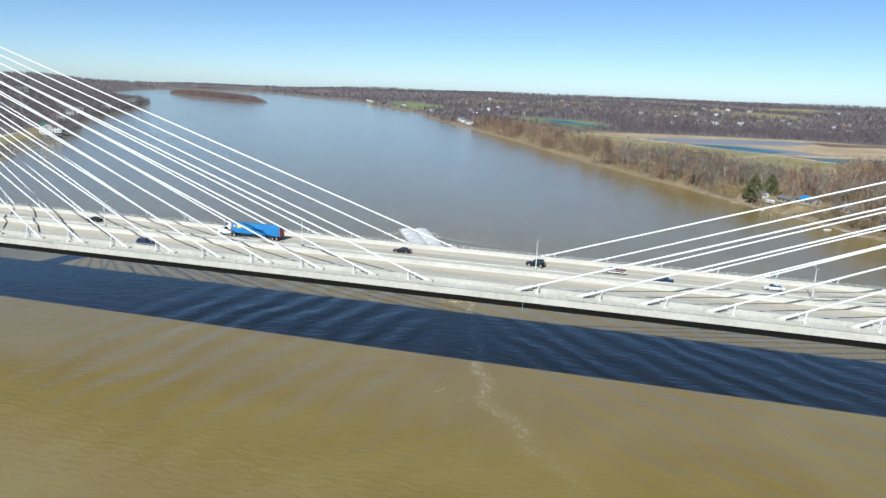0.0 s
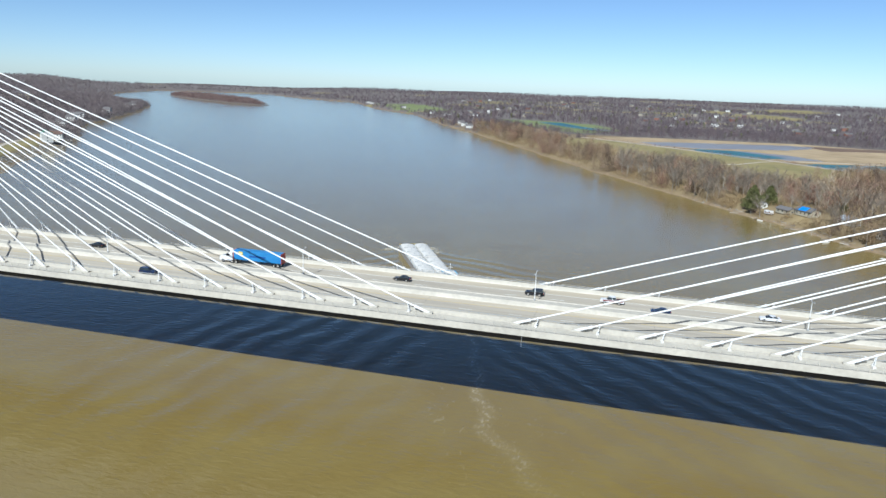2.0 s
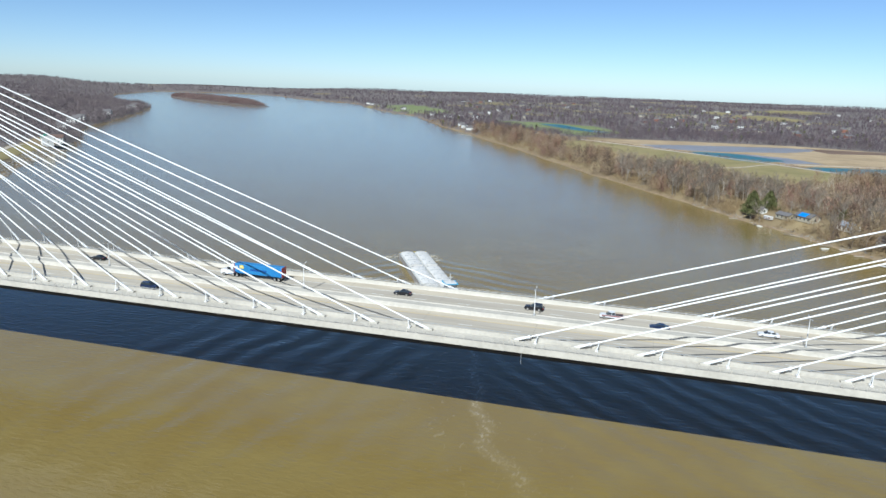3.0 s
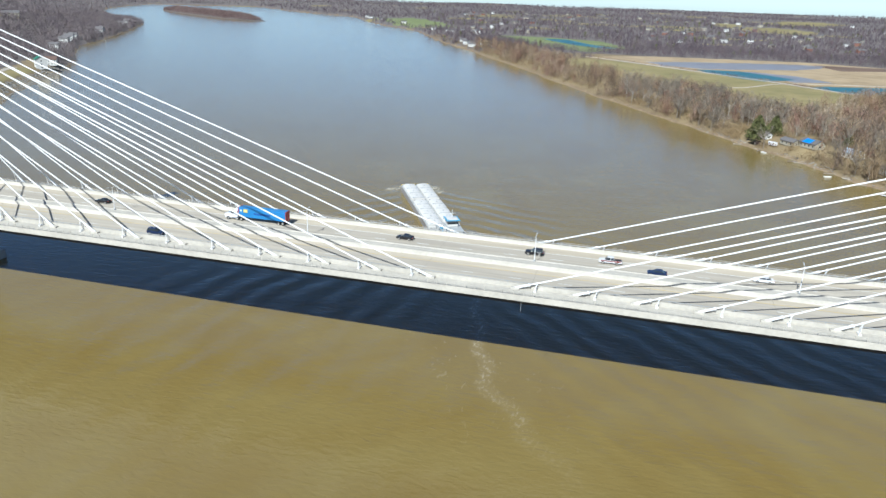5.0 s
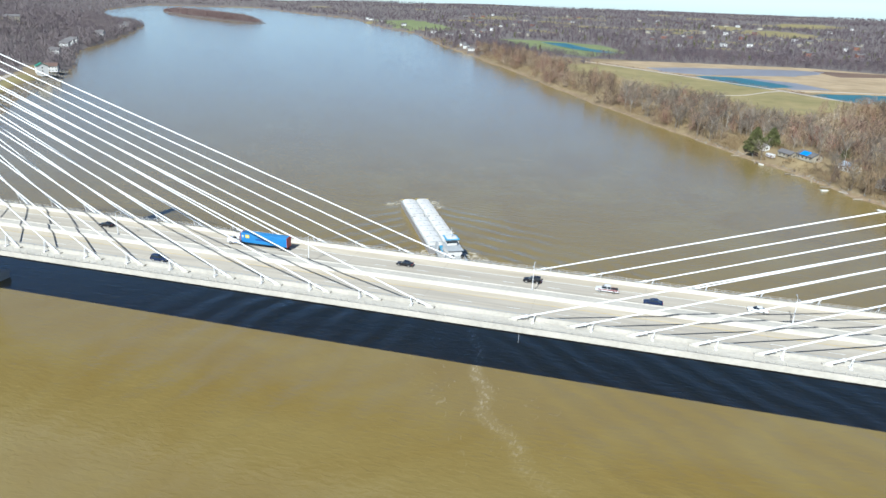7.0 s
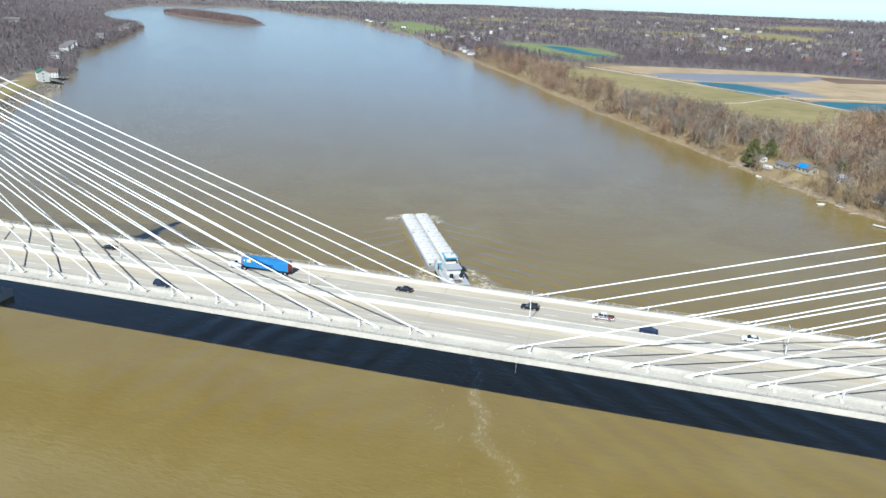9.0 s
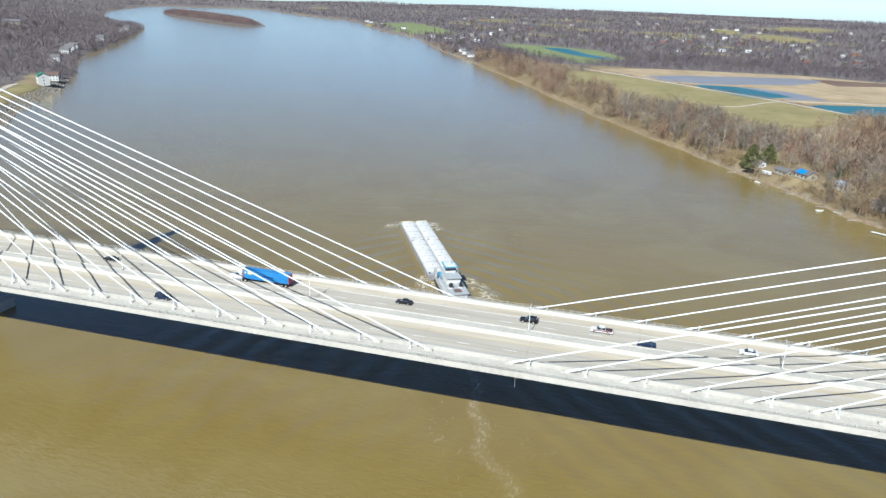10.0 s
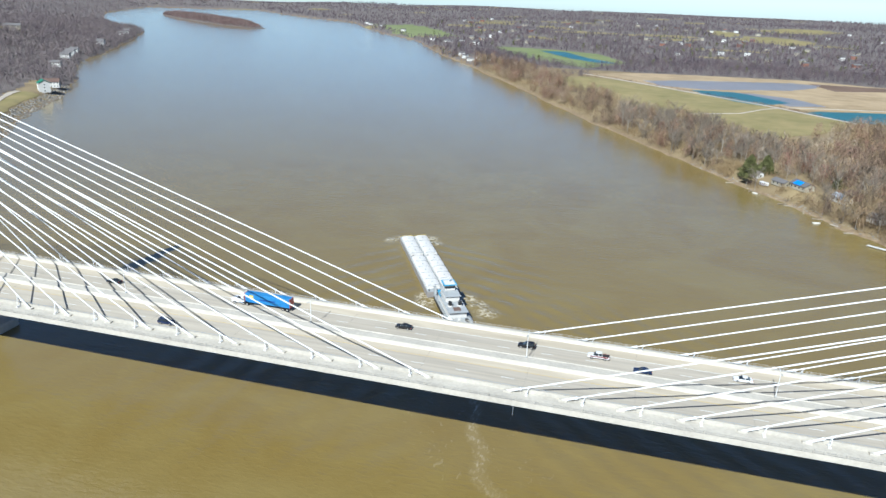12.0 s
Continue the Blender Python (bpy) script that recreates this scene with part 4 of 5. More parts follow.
# ---- houses ----
def house(x, y, w, d, h, turn, wall, roof, label, base=None, storeys=1, group="riverside houses"):
    z = height(x, y) - 0.3 if base is None else base
    hs = thing("house", label, "house", group, at=pose(x, y, z, 0, 0, turn))
    walls = part("wall", boxes((-w / 2, w / 2, -d / 2, d / 2, 0, h)), wall, hs)
    rise = d * 0.28
    bm = bmesh.new()
    ov = 0.5
    prof = [(-d / 2 - ov, h - 0.15), (0, h + rise), (d / 2 + ov, h - 0.15), (d / 2 + ov, h + 0.1), (0, h + rise + 0.3), (-d / 2 - ov, h + 0.1)]
    rr = [[bm.verts.new((xx, yy, zz)) for yy, zz in prof] for xx in (-w / 2 - ov, w / 2 + ov)]
    for q in range(6):
        bm.faces.new((rr[0][q], rr[0][(q + 1) % 6], rr[1][(q + 1) % 6], rr[1][q]))
    bm.faces.new((rr[0][0], rr[0][1], rr[0][4], rr[0][5]))
    bm.faces.new((rr[0][1], rr[0][2], rr[0][3], rr[0][4]))
    bm.faces.new((rr[1][0], rr[1][1], rr[1][4], rr[1][5]))
    bm.faces.new((rr[1][1], rr[1][2], rr[1][3], rr[1][4]))
    bmesh.ops.recalc_face_normals(bm, faces=bm.faces)
    part("roof", bm, roof, hs)
    for xx in (-w / 2 + 0.1, w / 2 - 0.1):
        bm = prism([(-d / 2, h), (d / 2, h), (0, h + rise)], -0.1, 0.1)
        bmesh.ops.rotate(bm, verts=bm.verts, matrix=Matrix.Rotation(radians(90), 3, "Z"))
        bmesh.ops.translate(bm, verts=bm.verts, vec=(xx, 0, 0))
        part("gable", bm, wall, hs)
    for s in range(storeys):
        zz = h / storeys * s + h / storeys * 0.4
        for k in range(max(2, int(w / 3.2))):
            xx = -w / 2 + (k + 0.5) * w / max(2, int(w / 3.2))
            for sy in (-1, 1):
                win = part("window", boxes((xx - 0.5, xx + 0.5, sy * d / 2 - 0.03, sy * d / 2 + 0.03, zz, zz + 1.2)), GLASSY, walls)
        for sx in (-1, 1):
            part("window", boxes((sx * w / 2 - 0.03, sx * w / 2 + 0.03, -0.6, 0.6, zz, zz + 1.2)), GLASSY, walls)
    return hs


rng = random.Random(5)
# near east bank
tarped = house(148, 331, 14, 8, 3.4, -60, CREAM, SHINGLE, "weathered cream house with a blue tarpaulin on its roof")
bm = boxes((-4.5, 2.5, -0.1, 4.2, 0, 0.06))
part("tarpaulin", bm, TARP, tarped, "bright blue roof tarpaulin").matrix_basis = pose(0, -4.3, 3.62, 28, 0, 0)
house(137, 342, 12, 6, 3.0, -60, CREAM, SHINGLE, "cream riverside house under bare trees")
house(166, 305, 11, 7, 3.4, -62, SIDING, PALEROOF, "white cottage with pale blue-grey metal roof")
house(176, 315, 9, 7, 3.6, -62, BRICK, BROWNROOF, "brown cottage among trees")
house(177, 270, 9, 7, 3.4, -62, SIDING, SHINGLE, "white shed behind river trees")
house(125, 362, 6, 5, 3.0, -60, SIDING, SHINGLE, "small white boathouse with grey roof")
# boats, landing and rubble along the near shore
def skiff(x, y, turn, ln, label):
    b = thing("skiff", label, "boat", "small boats", at=pose(x, y, -0.12, 0, 0, turn))
    rim = [(ln * 0.5, 0), (ln * 0.28, 0.75), (-ln * 0.2, 0.95), (-ln * 0.5, 0.85), (-ln * 0.5, -0.85), (-ln * 0.2, -0.95), (ln * 0.28, -0.75)]
    bm = bmesh.new()
    rings = [[bm.verts.new((px * k, py * k, pz)) for px, py in rim] for k, pz in ((0.8, 0.0), (1.0, 0.75), (0.92, 0.75), (0.75, 0.3))]
    for lo, hi in zip(rings[:-1], rings[1:]):
        for q in range(7):
            bm.faces.new((lo[q], lo[(q + 1) % 7], hi[(q + 1) % 7], hi[q]))
    bm.faces.new(rings[0][::-1])
    bm.faces.new(rings[-1])
    bmesh.ops.recalc_face_normals(bm, faces=bm.faces)
    part("hull", bm, SIDING, b)
    for px in (-ln * 0.25, ln * 0.1):
        part("thwart", boxes((px - 0.15, px + 0.15, -0.72, 0.72, 0.5, 0.56)), BOATGREY, b)


skiff(146, 271, 20, 5.5, "small white skiff moored off the muddy shore")
skiff(120, 331, -50, 4.5, "small white skiff drawn up below the houses")
landing = thing("boat_landing", "weathered pale timber landing stage at the shore", "landing stage", at=pose(169, 233, 0, 0, 0, -35))
for k in range(10):
    part("plank", boxes((-6 + 1.2 * k, -4.86 + 1.2 * k, -1.3, 1.3, 0.55, 0.65)), SIDING, landing)
for px in (-5.5, 0, 5.5):
    for py in (-1.1, 1.1):
        part("pile", tube(bmesh.new(), (px, py, -2.5), (px, py, 1.1), 0.14, sides=7), BARK, landing)
shed = thing("open_shed", "dark open-sided shed under a cedar", "shed", at=pose(116, 352, height(116, 352), 0, 0, -58))
part("roof", boxes((-4, 4, -2.6, 2.6, 2.5, 2.7), bevel=0.05), BLACK, shed)
part("back_wall", boxes((-3.8, 3.8, 2.3, 2.45, -0.8, 2.5)), BROWNROOF, shed)
for px in (-3.7, 3.7):
    for py in (-2.3, 2.2):
        part("post", boxes((px - 0.1, px + 0.1, py - 0.1, py + 0.1, -0.8, 2.5)), BARK, shed)
camper = thing("camper_trailer", "white camper trailer parked beside a riverside house", "trailer", at=pose(127, 345, height(127, 345), 0, 0, -50))
part("body", boxes((-3.2, 3.2, -1.2, 1.2, 0.55, 2.9), bevel=0.25), CARWHITE, camper)
part("stripe", boxes((-3.0, 3.0, -1.215, -1.2, 1.2, 1.5)), MAROON, camper)
for px in (-1.9, 1.4):
    part("window", boxes((px - 0.5, px + 0.5, -1.22, -1.19, 1.8, 2.4)), GLASSY, camper)
for py in (-1.05, 1.05):
    wheel(camper, -0.4, py, 0.36)
for x, y, turn, ln in ((134, 309, 30, 9), (137, 305, -15, 7), (118, 337, 60, 8), (150, 280, 10, 10), (156, 268, -35, 7), (107, 355, 15, 8), (161, 257, 25, 9), (143, 292, 75, 6)):
    log = thing("drift_log", "grey bleached drift log on the muddy shore", "log", "drift logs", at=pose(x, y, max(height(x, y), 0) + 0.2, 0, 4, turn))
    part("stem", tube(bmesh.new(), (-ln / 2, 0, 0), (ln / 2, 0, 0.2), 0.38, 0.2, sides=8), BARK, log)
    part("limb", tube(bmesh.new(), (ln * 0.1, 0, 0.1), (ln * 0.35, ln * 0.2, 1.2), 0.16, 0.05, sides=6), BARK, log)
# further up the east bank
for x, y, w, t in ((-262, 1118, 14, 20), (-246, 1135, 20, 20), (-225, 1120, 13, 30), (-282, 1158, 10, -30), (-300, 1205, 12, 10), (-470, 1590, 14, 5),
                   (-420, 1560, 22, 12), (-395, 1600, 12, -8), (-650, 1900, 14, 4), (-860, 2180, 16, 0), (-900, 2250, 14, 0), (-800, 2120, 12, 20)):
    while land(np.array(((x, y),), float))[1][0] < 14:
        x += 5
    house(x, y, w, 8, rng.uniform(3.2, 5.6), t, SIDING, SHINGLE, "white house on the wooded river bank", storeys=1)
for k in range(90):
    a, r = radians(rng.uniform(-14, 18)), rng.uniform(1500, 3100)
    x, y = 30 + r * math.sin(a), -170 + r * math.cos(a)
    z_, inl, zone = land(np.array(((x, y),)))
    if inl[0] > 60 and zone[0] == 0 and not (-330 < x < 10 and y < 1570):
        house(x, y, rng.uniform(10, 18), rng.uniform(7, 10), rng.uniform(4.5, 8), rng.uniform(-25, 25), rng.choice((CREAM, SIDING, BRICK, CREAM)), SHINGLE,
              "distant house among bare woods", group="distant houses")
# west bank
wh = house(-581, 458, 12, 11, 10.0, 142, SIDING, GREENROOF, "tall white riverside house with green roof", storeys=3)
part("balcony", boxes((6.5, 8.3, -4.5, 4.5, 3.0, 3.2), (6.5, 8.3, -4.5, 4.5, 6.0, 6.2), (8.1, 8.3, -4.5, -4.3, 0, 9.0), (8.1, 8.3, 4.3, 4.5, 0, 9.0)), SIDING, wh, "white stacked balconies")
house(-606, 496, 16, 11, 6.5, 35, SIDING, BROWNROOF, "white two-storey house with brown roof", storeys=2)
WEST = []
for x, y in ((-742, 735), (-756, 762), (-770, 790), (-880, 960), (-1010, 1190), (-905, 985), (-690, 640), (-1040, 1240), (-1065, 1290), (-785, 815)):
    while land(np.array(((x, y),), float))[1][0] < 20:
        x -= 6
    WEST.append((x, y, 10))
    WEST.append((x + 10, y - 8, 9))
    house(x, y, 13, 9, 6, rng.uniform(20, 50), SIDING, SHINGLE, "white house among trees on the west bank", storeys=2)
house(-700, 420, 22, 12, 6, 30, BRICK, SHINGLE, "dark house on the west hill")
WEST.append((-1060, 900, 20))
house(-1060, 900, 26, 13, 7, 40, CREAM, SHINGLE, "large cream house with grey roof on a hill clearing", storeys=2)


# ---- trees ----
def bare_tree(seed, h):
    """Trunk and limbs, and a crown of fine bare twigs."""
    rnd = random.Random(seed)
    trunk, tv, tf = bmesh.new(), [], []
    top = Vector((rnd.uniform(-0.4, 0.4), rnd.uniform(-0.4, 0.4), h * 0.55))
    tube(trunk, (0, 0, -0.5), top, h * 0.014, h * 0.008, sides=5, caps=False)

    def twig(a, b, w):
        s = (b - a).cross(Vector((rnd.uniform(-1, 1), rnd.uniform(-1, 1), rnd.uniform(-0.3, 0.3)))).normalized() * w
        k = len(tv)
        tv.extend((a - s, a + s, b))
        tf.append((k, k + 1, k + 2))

    limbs = []
    for k in range(9):
        base = top * rnd.uniform(0.45, 1.0)
        az, up = k * 2.4 + rnd.uniform(-0.5, 0.5), rnd.uniform(0.5, 1.25)
        ln = h * rnd.uniform(0.24, 0.42)
        tip = base + Vector((math.cos(az) * math.cos(up), math.sin(az) * math.cos(up), math.sin(up))) * ln
        tube(trunk, base, tip, h * 0.007, h * 0.003, sides=4, caps=False)
        limbs.append((base, tip))
    for base, tip in limbs:
        for q in range(7):
            a = base.lerp(tip, rnd.uniform(0.3, 1.0))
            d = ((tip - base).normalized() + Vector((rnd.uniform(-1, 1), rnd.uniform(-1, 1), rnd.uniform(-0.2, 1.0))) * 0.8).normalized()
            b = a + d * h * rnd.uniform(0.10, 0.22)
            twig(a, b, 0.09)
            for u in range(5):
                c = a.lerp(b, rnd.uniform(0.25, 1.0))
                e = (d + Vector((rnd.uniform(-1, 1), rnd.uniform(-1, 1), rnd.uniform(-0.4, 0.9)))).normalized()
                twig(c, c + e * h * rnd.uniform(0.06, 0.13), 0.06)
    return trunk, tv, tf


def place_tree(seed, h):
    trunk, tv, tf = bare_tree(seed, h)
    t = thing("tree", "bare grey-brown deciduous tree on the river bank", "tree", "bank trees")
    part("trunk", trunk, BARK, t)
    array_mesh("crown", tv, tf, TWIG, t)
    return t


KINDS = [place_tree(s, hh) for s, hh in ((1, 18), (2, 16), (3, 21), (4, 15), (5, 17), (6, 13), (7, 19))]
FIELDS = [MEADOW, STUBBLE[:6] + [(470, 630), (290, 600), (190, 720), (60, 850)], TURF]
HOMES = [(121, 369, 11), (112, 356, 12), (128, 350, 9), (148, 331, 8), (137, 342, 7.5), (117, 353, 6), (139, 322, 6), (128, 334, 6), (168, 306, 6), (177, 270, 5), (125, 362, 5), (158, 290, 5), (-581, 458, 13), (-606, 496, 16)] + WEST


def inside(p, poly):
    x, y = p[:, 0], p[:, 1]
    hit = np.zeros(len(p), bool)
    for (xa, ya), (xb, yb) in zip(poly, poly[1:] + poly[:1]):
        c = (ya > y) != (yb > y)
        hit ^= c & (x < (xb - xa) * (y - ya) / (yb - ya + 1e-9) + xa)
    return hit


def wooded(p):
    """Where trees stand, with the land's height there."""
    z, inl, zone = land(p)
    ok = inl > np.where((zone == 1) & (p[:, 1] > 505), 1.5, np.where(zone == 1, 8, 2.0))
    for f in FIELDS:
        ok &= ~inside(p, list(f))
    for x, y, r in HOMES:
        ok &= np.hypot(p[:, 0] - x, p[:, 1] - y) > r
    # open lawn of the west bank houses and the road behind the riprap
    ok &= ~((zone == 1) & (inl < 42) & (p[:, 1] < 500))
    for cx, cy, lx, ly in HAYFIELDS:
        ok &= ((p[:, 0] - cx) / lx) ** 2 + ((p[:, 1] - cy) / ly) ** 2 > 1
    ok &= np.abs(p[:, 1] - MID) > 32
    return ok, z, inl, zone


npr = np.random.default_rng(11)
# single trees along the near east bank
cand = np.column_stack((npr.uniform(20, 330, 2600), npr.uniform(170, 600, 2600)))
ok, z, inl, zone = wooded(cand)
keep = ok & (zone == 0) & (inl < 95) & (wobble(cand[:, 0], cand[:, 1], 22, 0.9) > -0.35) & (npr.random(2600) < np.where(inl < 60, 0.8, 0.4))
used = 0
for (x, y), zz in zip(cand[keep][:285], z[keep][:285]):
    s = float(npr.uniform(0.75, 1.2))
    src = KINDS[int(npr.integers(len(KINDS)))]
    m = pose(x, y, zz, 0, 0, npr.uniform(0, 360))
    if used < len(KINDS):
        KINDS[used].matrix_world = m
    else:
        copy_thing(src, m @ Matrix.Diagonal((s, s, s, 1)))
    used += 1


def cedar(x, y, h):
    t = thing("cedar_tree", "broad olive-green cedar on the river bank", "tree", at=pose(x, y, height(x, y)))
    part("trunk", tube(bmesh.new(), (0, 0, -0.5), (0, 0, h * 0.8), 0.22, 0.08, sides=6), BARK, t)
    k = 3200
    u = npr.random(k)
    zc = 0.8 + u ** 1.1 * (h - 0.8)
    rr = (1 - u) ** 0.72 * h * 0.52 * (0.55 + 0.45 * npr.random(k)) + 0.1
    a = npr.uniform(0, 2 * math.pi, k)
    rr = rr * (1 + 0.25 * np.sin(a * 3 + zc))
    c = np.column_stack((np.cos(a) * rr, np.sin(a) * rr, zc))
    v = (c[:, None] + npr.normal(0, 0.45, (k, 3, 3))).reshape(-1, 3)
    array_mesh("crown", v, np.arange(k * 3).reshape(-1, 3), CEDAR, t)


cedar(119, 364, 16)
cedar(131, 370, 13)
cedar(172, 340, 8)
cedar(186, 290, 7)


def broom_wood(name, p, z, h, mat, blades, label, spread=0.30, width=0.28, low=0.30, stems=2):
    """Many bare trees in one mesh: each a stem or two and a rounded crown of slim twigs."""
    n = len(p)
    hh = h[:, None]
    a = npr.uniform(0, 2 * math.pi, (n, blades))
    up = npr.random((n, blades))
    # crown points: an uneven egg, widest below its middle
    belly = np.sqrt(np.clip(1 - (2 * up - 0.75) ** 2 / 1.75, 0.04, 1))
    lob = 1 + 0.22 * np.sin(3 * a + npr.uniform(0, 6.3, (n, 1))) + 0.12 * np.sin(5 * a + 9 * up)
    rad_ = spread * hh * belly * lob * npr.uniform(0.35, 1.0, (n, blades)) ** 0.6
    zc = hh * (low + (1 - low) * up)
    cx, cy = np.cos(a), np.sin(a)
    tip = np.stack((p[:, 0, None] + cx * rad_, p[:, 1, None] + cy * rad_, z[:, None] + zc), -1)
    ln = hh * npr.uniform(0.10, 0.24, (n, blades))
    drop = np.stack((-cx * 0.55, -cy * 0.55, -np.ones_like(cx)), -1) + npr.normal(0, 0.75, (n, blades, 3))
    base = tip + drop * ln[..., None]
    base[..., 2] = np.maximum(base[..., 2], z[:, None])
    if stems:
        k = slice(0, stems)
        lean = npr.normal(0, 0.05, (n, stems, 2)) * hh[..., None]
        tip[:, k, :2], tip[:, k, 2] = p[:, None] + lean * 2.2, z[:, None] + hh * npr.uniform(0.6, 0.85, (n, stems))
        base[:, k, :2], base[:, k, 2] = p[:, None] + lean * 0.3, z[:, None] - 0.5
    b = npr.uniform(0, 2 * math.pi, (n, blades))
    w = width * npr.uniform(0.5, 1.4, (n, blades)) * (hh / 13)
    side = np.stack((np.cos(b) * w, np.sin(b) * w, np.zeros_like(w)), -1)
    midp = base * 0.5 + tip * 0.5
    v = np.stack((base, midp + side, tip, midp - side), 2).reshape(-1, 3)
    ob = array_mesh(name, v, np.arange(len(v)).reshape(-1, 4), mat)
    return tagged(ob, label, "woods", kind="stuff")


def scatter(count, r0, r1, a0, a1, power=1.0):
    r = r0 + (r1 - r0) * npr.random(count) ** power
    a = np.radians(npr.uniform(a0, a1, count))
    return np.column_stack((30 + r * np.sin(a), -170 + r * np.cos(a)))


# scrub and trees of the east bank
p = np.column_stack((npr.uniform(-260, 420, 26000), npr.uniform(150, 1150, 26000)))
ok, z, inl, zone = wooded(p)
near = ok & (zone == 0) & (inl < 75 + 25 * wobble(p[:, 0], p[:, 1], 60, 4.0))
near |= ok & (zone == 0) & (p[:, 0] > 190) & (p[:, 1] < 660) & (npr.random(len(p)) < 0.5)
m = near & (npr.random(len(p)) < 0.42 * step(wobble(p[:, 0], p[:, 1], 22, 0.9), -0.55, 0.2))
broom_wood("bank_woods", p[m], z[m], npr.uniform(9, 19, m.sum()), TWIG_BANK, 150, "bare brown woods along the east bank", width=0.09)
m = near & (npr.random(len(p)) < 0.6)
q = p[m] + npr.uniform(-4, 4, (m.sum(), 2))
broom_wood("bank_scrub", q, land(q)[0], npr.uniform(2, 5.5, m.sum()), SCRUB, 20, "tan leafless scrub under the bank trees", spread=0.6, width=0.40, low=0.05, stems=0)
along_ = npr.uniform(0, 1, 7500)
k_ = npr.integers(4, 15, 7500)
q = RIGHT_BANK[k_] * (1 - along_[:, None]) + RIGHT_BANK[k_ + 1] * along_[:, None] + np.column_stack((npr.uniform(0, 34, 7500), npr.uniform(0, 12, 7500)))
z, inl, zone = land(q)
m = (inl > 1.6) & (inl < 26) & (npr.random(7500) < 0.25 + 0.75 * step(wobble(q[:, 0], q[:, 1], 18, 3.3), -0.4, 0.4))
for x, y, r in HOMES:
    m &= np.hypot(q[:, 0] - x, q[:, 1] - y) > r
broom_wood("bank_scrub", q[m], z[m], npr.uniform(1.6, 5.0, m.sum()), SCRUB, 22, "tan leafless scrub on the muddy bank", spread=0.6, width=0.36, low=0.05, stems=0)
t_ = npr.uniform(0, 5.0, 520)
k_ = t_.astype(int)
lv = np.array(LEVEE, float)
d_ = lv[k_ + 1] - lv[k_]
q = lv[k_] + d_ * (t_ - k_)[:, None] + np.column_stack((-d_[:, 1], d_[:, 0])) / np.hypot(d_[:, 0], d_[:, 1])[:, None] * npr.uniform(3.2, 6.5, (520, 1))
broom_wood("levee_scrub", q, np.full(520, 6.6), npr.uniform(1.4, 3.0, 520), TWIG_BANK, 16, "low brown scrub on the levee's edge", spread=0.8, width=0.9, low=0.05, stems=0)
# further east: hedgerows and woods behind the fields
p = scatter(23000, 350, 1500, -20, 33)
ok, z, inl, zone = wooded(p)
m = ok & (zone == 0) & (inl >= 60) & ((np.hypot(p[:, 0], p[:, 1]) > 1060) | (wobble(p[:, 0], p[:, 1], 70, 2.0) > -0.15))
# beyond 950 m the woods switch to the haze-tinted tones
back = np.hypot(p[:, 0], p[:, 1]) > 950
for m_, mat_ in ((m & ~back, TWIG_BANK), (m & back, TWIG_FAR_HAZE)):
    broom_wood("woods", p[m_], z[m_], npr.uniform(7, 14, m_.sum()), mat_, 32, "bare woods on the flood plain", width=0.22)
p = scatter(35000, 1400, 4600, -54, 34, 1.2)
ok, z, inl, zone = wooded(p)
m = ok & (zone == 0) & (wobble(p[:, 0], p[:, 1], 95, 5.0) < 0.70) & ~((np.abs((p - (-650, 1990)) @ (0.51, -0.86)) < 280) & (np.abs((p - (-650, 1990)) @ (0.86, 0.51)) < 70))
broom_wood("woods", p[m], z[m], npr.uniform(9, 14, m.sum()), TWIG_FAR_HAZE, 15, "distant bare woods on low hills", width=0.7)
# west bank hill
p = np.column_stack((npr.uniform(-1500, -430, 44000), npr.uniform(150, 1700, 44000)))
ok, z, inl, zone = wooded(p)
m = ok & (zone == 1) & (inl < 420) & (npr.random(len(p)) < 0.75)
broom_wood("hillside_woods", p[m], z[m], npr.uniform(8, 14, m.sum()), TWIG_HILL_HAZE, 22, "bare grey-brown woods on the west hillside", width=0.29)
p = scatter(20000, 1300, 4700, -54, -18)
ok, z, inl, zone = wooded(p)
m = ok & (zone == 1)
broom_wood("woods", p[m], z[m], npr.uniform(9, 13, m.sum()), TWIG_HILL_HAZE, 11, "distant woods beyond the west bank", width=0.8)
# island
p = np.column_stack((npr.uniform(-1800, -1070, 16000), npr.uniform(1760, 2390, 16000)))
ok, z, inl, zone = wooded(p)
m = (zone == 2) & (inl > 1)
broom_wood("island_woods", p[m], z[m], npr.uniform(11, 17, m.sum()) * (0.5 + 0.5 * np.clip(inl[m] / 20, 0, 1)), TWIG_RUSSET, 16, "russet bare woods on a river island", width=0.5)
# a few evergreens among the far woods
p = scatter(260, 1300, 3000, -16, 22)
ok, z, inl, zone = wooded(p)
m = ok & (zone == 0)
broom_wood("evergreens", p[m], z[m], npr.uniform(8, 14, m.sum()), CEDAR, 46, "scattered dark evergreens in the woods", spread=0.24, width=0.9, low=0.08, stems=0)

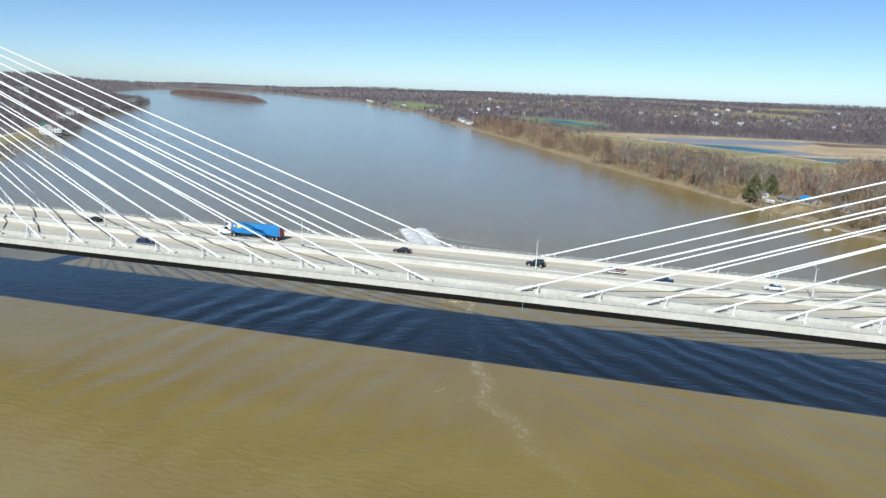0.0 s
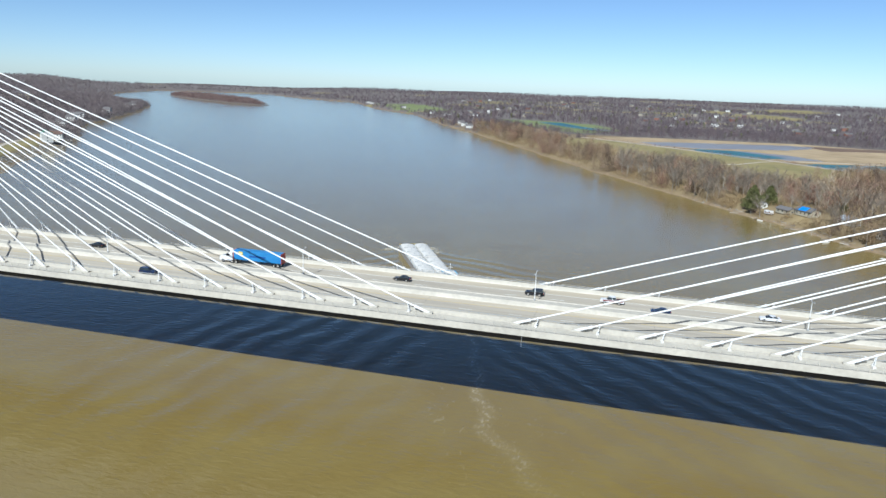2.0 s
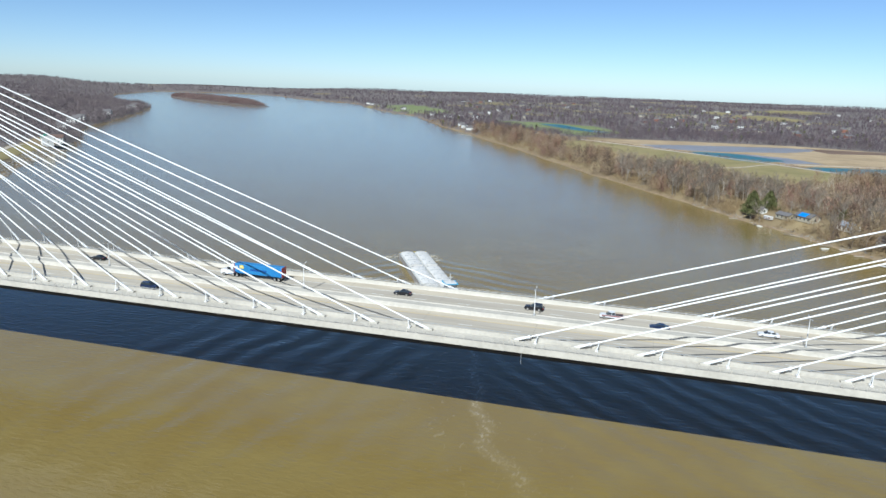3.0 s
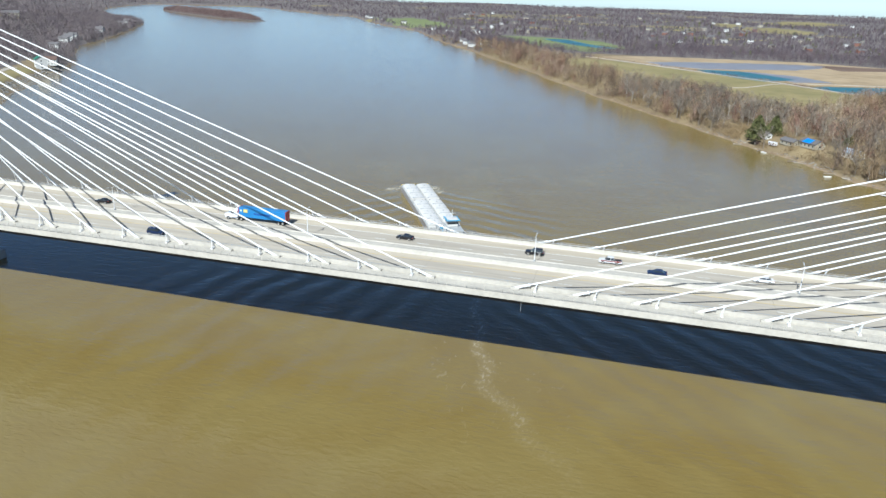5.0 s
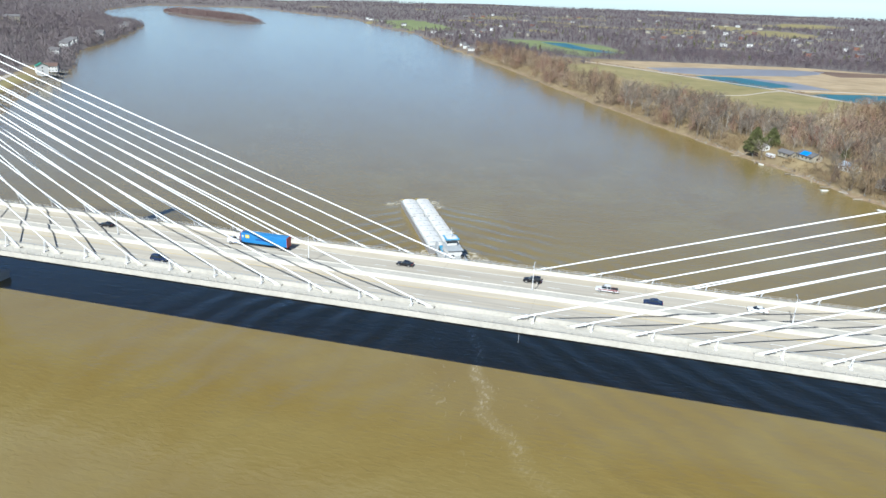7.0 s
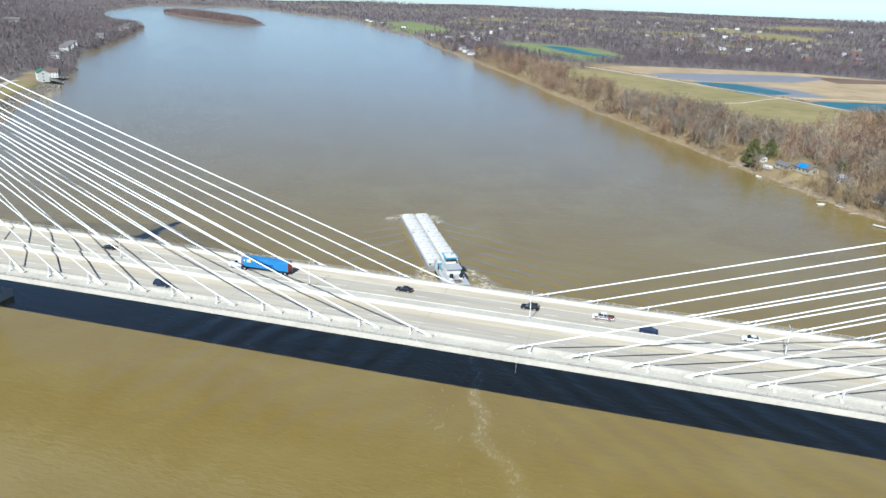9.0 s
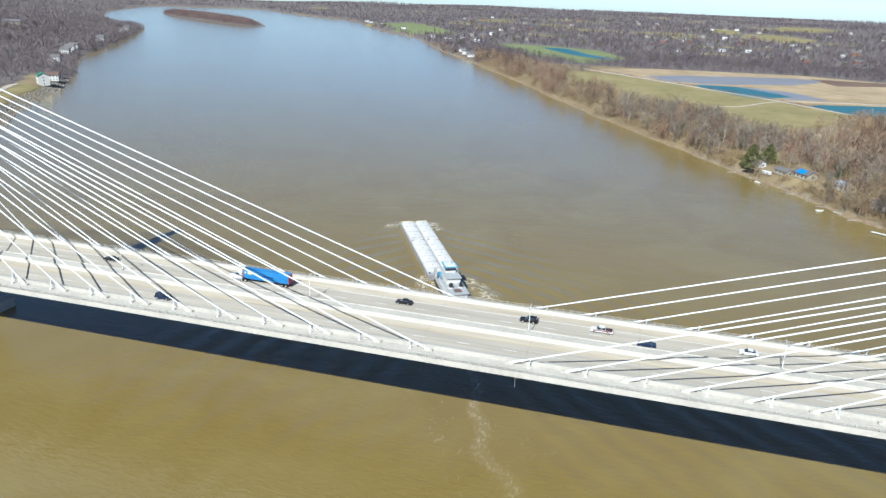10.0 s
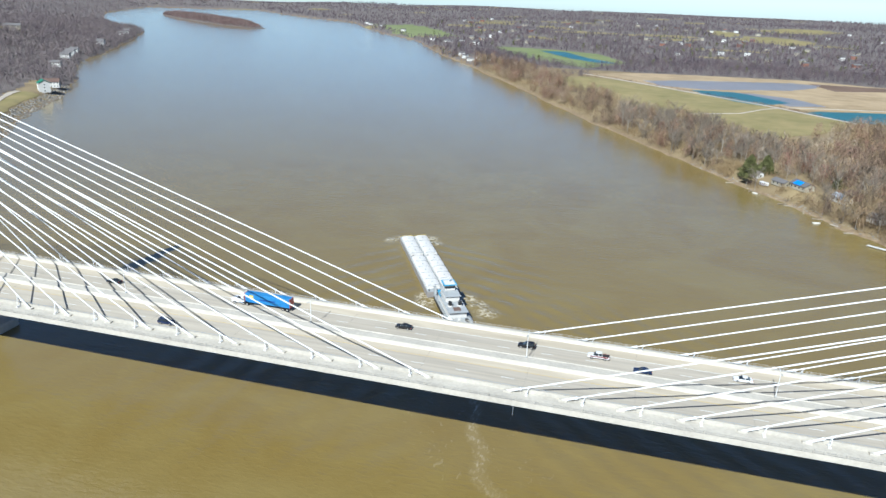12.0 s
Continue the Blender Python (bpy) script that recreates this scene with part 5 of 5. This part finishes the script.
# ---- west bank shore: riprap, lawn and lane ----
p = np.column_stack((npr.uniform(-660, -400, 26000), npr.uniform(150, 540, 26000)))
z, inl, zone = land(p)
m = (zone == 1) & (inl > -1) & (inl < 13)
cube = np.array([(x, y, zz) for x in (-1, 1) for y in (-1, 1) for zz in (-1, 1)], float)
cf = np.array(((0, 1, 3, 2), (4, 6, 7, 5), (0, 4, 5, 1), (2, 3, 7, 6), (0, 2, 6, 4), (1, 5, 7, 3)))
c = np.column_stack((p[m], z[m]))[:3600]
size = npr.uniform(0.3, 0.95, (len(c), 1, 1))
v = c[:, None] + cube[None] * size * npr.uniform(0.5, 1.1, (len(c), 8, 1)) * np.array((1, 1, 0.6))
tagged(array_mesh("riprap", v.reshape(-1, 3), (np.arange(len(c))[:, None, None] * 8 + cf[None]).reshape(-1, 4), ROCK), "grey riprap boulders on the west shore", "rocks", kind="stuff")

p = np.column_stack((npr.uniform(60, 190, 9000), npr.uniform(215, 420, 9000)))
z, inl, zone = land(p)
m = (zone == 0) & (inl > 0.8) & (inl < 5.5) & (wobble(p[:, 0], p[:, 1], 9, 0.4) > -0.1)
c = np.column_stack((p[m], z[m]))[:420]
size = npr.uniform(0.2, 0.55, (len(c), 1, 1))
v = c[:, None] + cube[None] * size * npr.uniform(0.5, 1.1, (len(c), 8, 1)) * np.array((1, 1, 0.5))
tagged(array_mesh("shore_rubble", v.reshape(-1, 3), (np.arange(len(c))[:, None, None] * 8 + cf[None]).reshape(-1, 4), ROCK), "pale broken rubble along the muddy shore", "rocks", kind="stuff")


def shore_band(name, near_d, far_d, y0, y1, mat, lift, label):
    """A strip that follows the west bank, draped on the land."""
    ys = np.arange(y0, y1, 6.0)
    rows = []
    for yy in ys:
        xs = np.linspace(-780, -380, 260)
        q = np.column_stack((xs, np.full(260, yy)))
        inl_ = land(q)[1]
        rows.append([float(np.interp(-d_, -inl_, xs)) for d_ in np.linspace(near_d, far_d, 6)])
    pts_ = np.array([(x, yy) for row, yy in zip(rows, ys) for x in row])
    zz = land(pts_)[0] + lift
    i_, j_ = np.meshgrid(np.arange(len(ys) - 1), np.arange(5), indexing="ij")
    f = np.stack((i_ * 6 + j_, i_ * 6 + j_ + 1, i_ * 6 + 7 + j_, i_ * 6 + 6 + j_), -1).reshape(-1, 4)
    return tagged(array_mesh(name, np.column_stack((pts_, zz)), f[:, ::-1], mat), label, "lawn", kind="structure")


shore_band("bank_lawn", 14, 30, 180, 440, GRASS, 0.25, "olive lawn above the riprap")
shore_band("lane", 31, 37, 180, 440, GRAVEL, 0.4, "pale lane behind the lawn")
